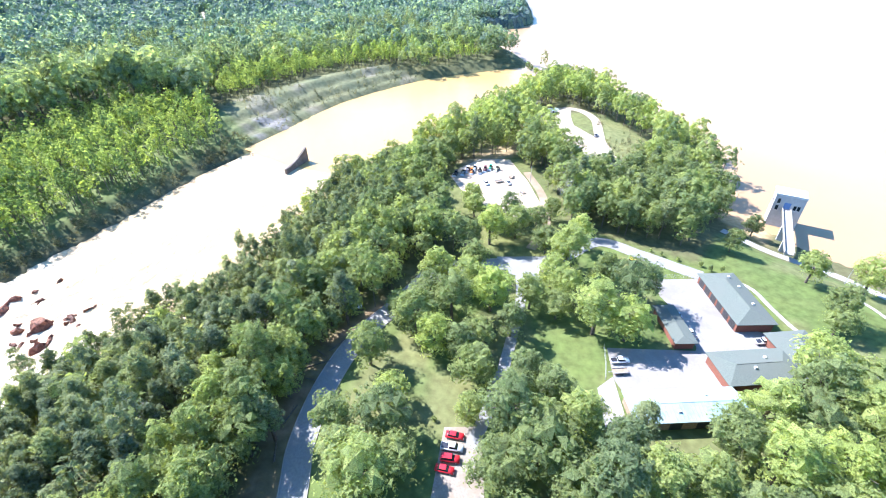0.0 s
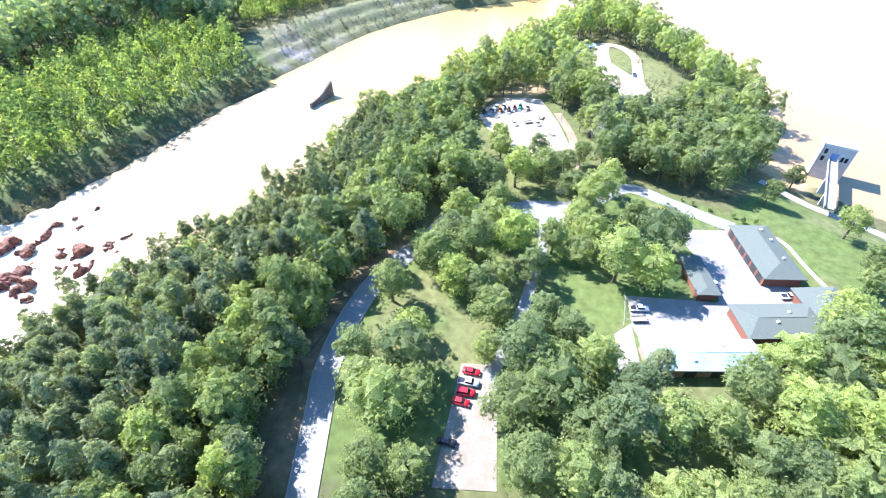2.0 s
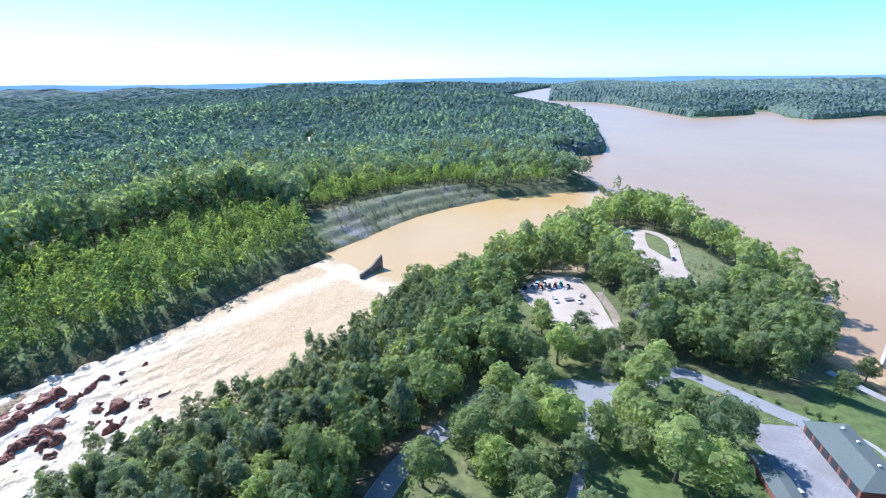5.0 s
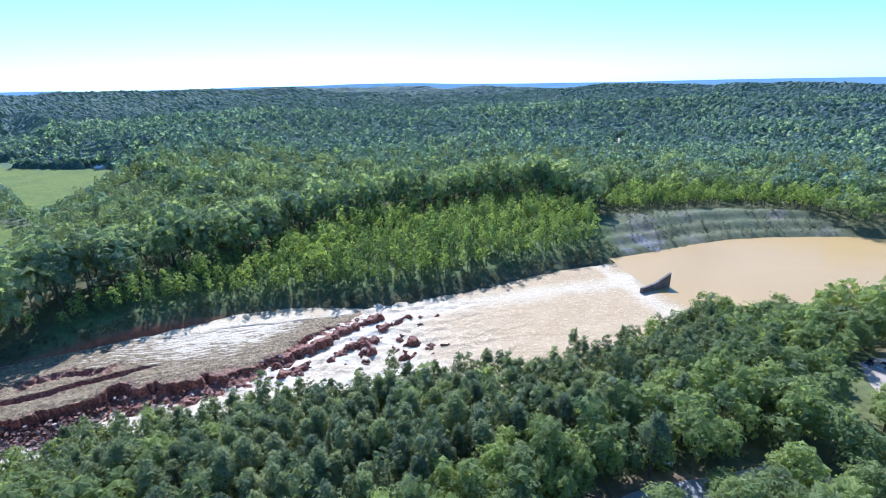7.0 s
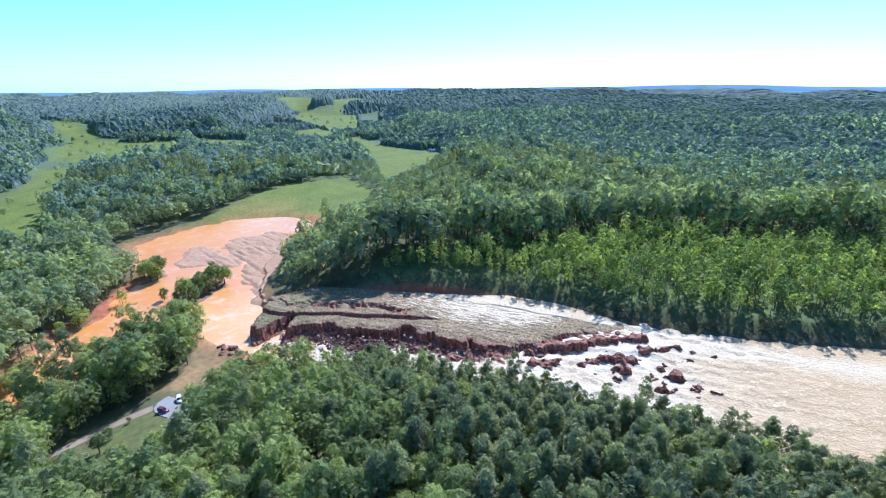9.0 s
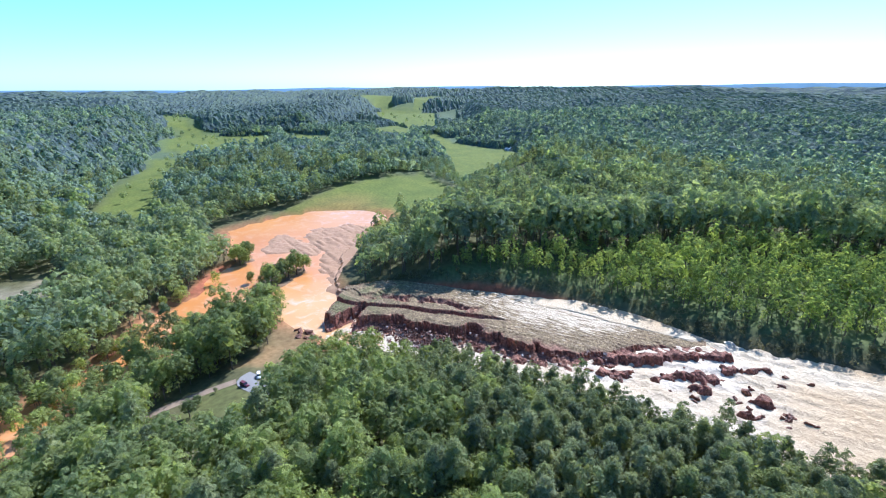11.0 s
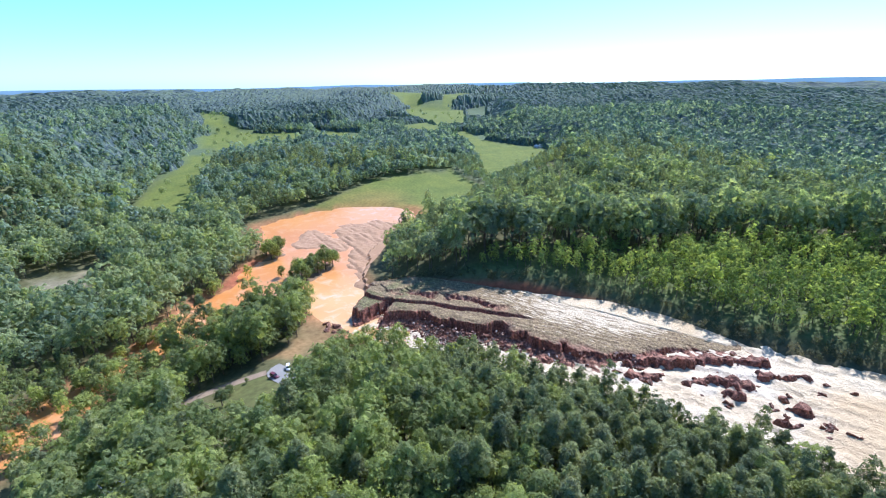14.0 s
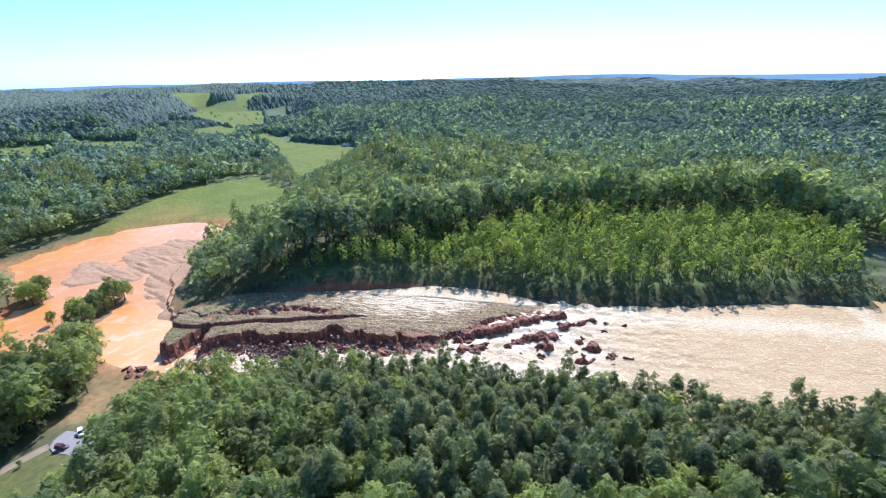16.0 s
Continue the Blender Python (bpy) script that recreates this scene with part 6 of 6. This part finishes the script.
# along, across, length, width of the larger outcrops in the rapids
OUTCROPS = [(182, -27, 3.4, 2.6), (168, -19.5, 3.2, 2.4), (172, -31.5, 3, 2.2), (159, -10, 2.6, 1.6), (152, -5, 2.4, 1.4), (172.7, 3.4, 2.6, 1.5), (167, -1.5, 2.8, 2), (178, -6, 2.8, 2.2), (190, -15, 3, 2.2), (200, -19, 3, 2.2),
            (146.5, -28, 2.6, 2), (150, -40, 2.4, 1.6), (139, -32.4, 2.4, 1.6), (140.5, -35.7, 1.9, 1.3), (134, -34.3, 2.8, 1.3),
            (154, -22.5, 2.6, 1.8), (157.4, -30.2, 1.6, 1.2), (152, -20.6, 2.0, 1.4), (141.5, -11.5, 2.2, 1), (139.3, -3.1, 1.6, 1), (131, -4.3, 1.6, 0.8), (171.6, -37.3, 2.6, 1.6), (152.3, -35, 1.7, 1.1),
            (204, -37, 2.4, 1.6), (209, -33, 2.6, 1.8), (198, -30, 2.6, 1.6), (200, -38, 2.2, 1.5), (207, -28, 2.6, 1.8), (214, -35, 2.4, 1.6)]


def boulder(u, v, l, w, h, i, z=None):
    x, y = spill(u, v)
    b = new("boulder", ROCKS[i % 7])
    zz = rapids_at(u, v) - 0.22 * h if z is None else z
    b.matrix_world = Matrix.LocRotScale((x, y, zz), Euler((rs.uniform(-0.2, 0.2), rs.uniform(-0.2, 0.2), math.atan2(FLOW[1], FLOW[0]) + rs.uniform(-0.5, 0.5))), (l, w, h))
    tagged(b, "wet dark red boulder breaking the white water", "boulder", "boulders in the rapids")


k = 0
for u, v, l, w in OUTCROPS:
    for j in range(5 if l > 4.5 else 3 if l > 3 else 2):
        f = (1.0, 0.62, 0.5, 0.42, 0.36)[j]
        du, dv = (0, 0) if j == 0 else (rs.uniform(-0.95, 0.95) * l, rs.uniform(-1.0, 1.0) * w)
        boulder(u + du, v + dv, l * f * 0.95, w * f, (1.0 + 0.62 * w) * (0.6 + 0.4 * f) * (1.3 if j in (1, 3) else 1.0), k)
        k += 1
for i in range(26):
    u = rs.uniform(132, 215)
    v = rs.uniform(-58, 2)
    if abs(u - 160) > 60 * rs.rand() + 8:
        continue
    s = rs.uniform(0.4, 1.1)
    boulder(u, v, s * 1.4, s, s * 0.9, k)
    k += 1

def clod(x, y, l, i):
    b = new("earth_block", ROCKS[i % 7])
    b.matrix_world = Matrix.LocRotScale((x, y, ground_at(x, y) + 0.2), Euler((0.1 * i, 0.15, i * 1.1)), (l, l * 0.7, l * 0.55))
    tagged(b, "slumped block of red earth at the torn bank", "earth block", "slumped earth blocks")


for i, (x, y, l) in enumerate(((-224, -79, 3.2), (-223, -74, 3.6), (-219, -78, 2.6), (-220, -71, 3.0), (-218, -74, 2.2), (-227, -81, 2.2), (-221, -68, 2.0))):
    clod(x, y, l, i)

# rubble at the foot of the ledge
cos, fs, n = [], [], 0
bm = bmesh.new()
bmesh.ops.create_cube(bm, size=1.5)
bmesh.ops.triangulate(bm, faces=bm.faces[:])
for v in bm.verts:
    v.co *= 1 + 0.7 * noise.noise(v.co * 2.7)
base = done(bm, "stone", M["rubble"])
bco = np.array([v.co for v in base.vertices])
bf = np.array([p.vertices for p in base.polygons])
for i in range(1300):
    u = rs.uniform(205, 350) if rs.rand() < 0.3 else rs.normal(299, 13)
    off = rs.uniform(0, 1) ** 0.8 * (15 if 270 < u < 325 else 9)
    s = 0.18 + 0.8 * rs.rand() ** 3
    v = float(brink(u)) - 1.0 - off
    x, y = spill(u, v)
    z = rapids_at(u, v) + 4.6 * max(0, 1 - off / (13 if 270 < u < 325 else 9)) ** 1.3 - 0.3
    e = np.array(Euler(tuple(rs.uniform(0, 6.28, 3))).to_matrix())
    cos.append((bco * s * rs.uniform(0.6, 1.2, 3)) @ e.T + (x, y, z))
    fs.append(bf + n)
    n += len(bco)
tagged(new("rubble", mesh_of("rubble", np.vstack(cos), np.vstack(fs), M["rubble"], smooth=False)), "grey and pink broken rock at the foot of the ledge", "rubble", kind="stuff")

# gravel bars in the flood, parted by a narrow dark channel
M["silt"] = surface("pink_silt", (0.27, 0.15, 0.082), (0.43, 0.27, 0.165), 0.5, 0.05, rough=0.9, stain=(0.3, 0.18, 0.1), bump=0.25)
BARS = [[(-361, -150), (-391, -157), (-408, -153), (-391, -131), (-376, -114), (-361, -101), (-348, -99), (-345, -106), (-354, -120), (-350, -136), (-350, -145)],
        [(-417, -127), (-424, -113), (-434, -95), (-430, -72), (-384, -66), (-348, -66), (-318, -66), (-287, -63), (-268, -62), (-272, -72), (-282, -78), (-297, -82), (-318, -93), (-335, -101), (-345, -98), (-355, -97), (-376, -111), (-391, -123)]]
for poly in BARS:
    gu, gv = np.meshgrid(np.arange(-450, -255, 1.5), np.arange(-170, -55, 1.5))
    bar = distance(poly, gu, gv) + 7 * (lumps(gu, gv, 12, 61) - 0.5) + 4 * (lumps(gu, gv, 4, 76) - 0.5)
    wrinkle = 1.1 * (np.abs(lumps(gu * 0.6 - gv * 0.8, (gu * 0.8 + gv * 0.6) / 4, 5, 62) - 0.5) * 2 - 0.4) + 0.6 * (lumps(gu, gv, 3.0, 63) - 0.5)
    bz = -26.5 + 1.15 * step(-bar, -3, 5) + wrinkle * step(-bar, -2, 5)
    bz = np.where(bar < 2, np.maximum(bz, np.minimum(height(gu, gv) + 0.15, -23.5)), bz)
    tagged(new("gravel_bar", sheet("gravel_bar", gu, gv, bz, M["silt"], keep=bar < 6, smooth=False)), "pinkish gravel and silt bar left by the flood", "gravel bar", kind="structure")

# low silt islets under the flooded trees
for cx_, cy_, a_, b_ in ((-302, -112, 30, 12), (-335, -155, 13, 9)):
    iu, iv = np.meshgrid(np.arange(-1.3, 1.31, 0.1), np.arange(-1.3, 1.31, 0.1))
    ix, iy = cx_ + a_ * iu * 0.95 - b_ * iv * 0.3, cy_ + a_ * iu * -0.3 + b_ * iv * 0.95
    iz = -26.6 + 1.3 * (1 - iu ** 2 - iv ** 2) + 0.8 * (lumps(ix, iy, 4, 65) - 0.5)
    tagged(new("silt_islet", sheet("silt_islet", ix, iy, iz, M["mud"])), "low brown silt islet in the flood", "islet", kind="structure")
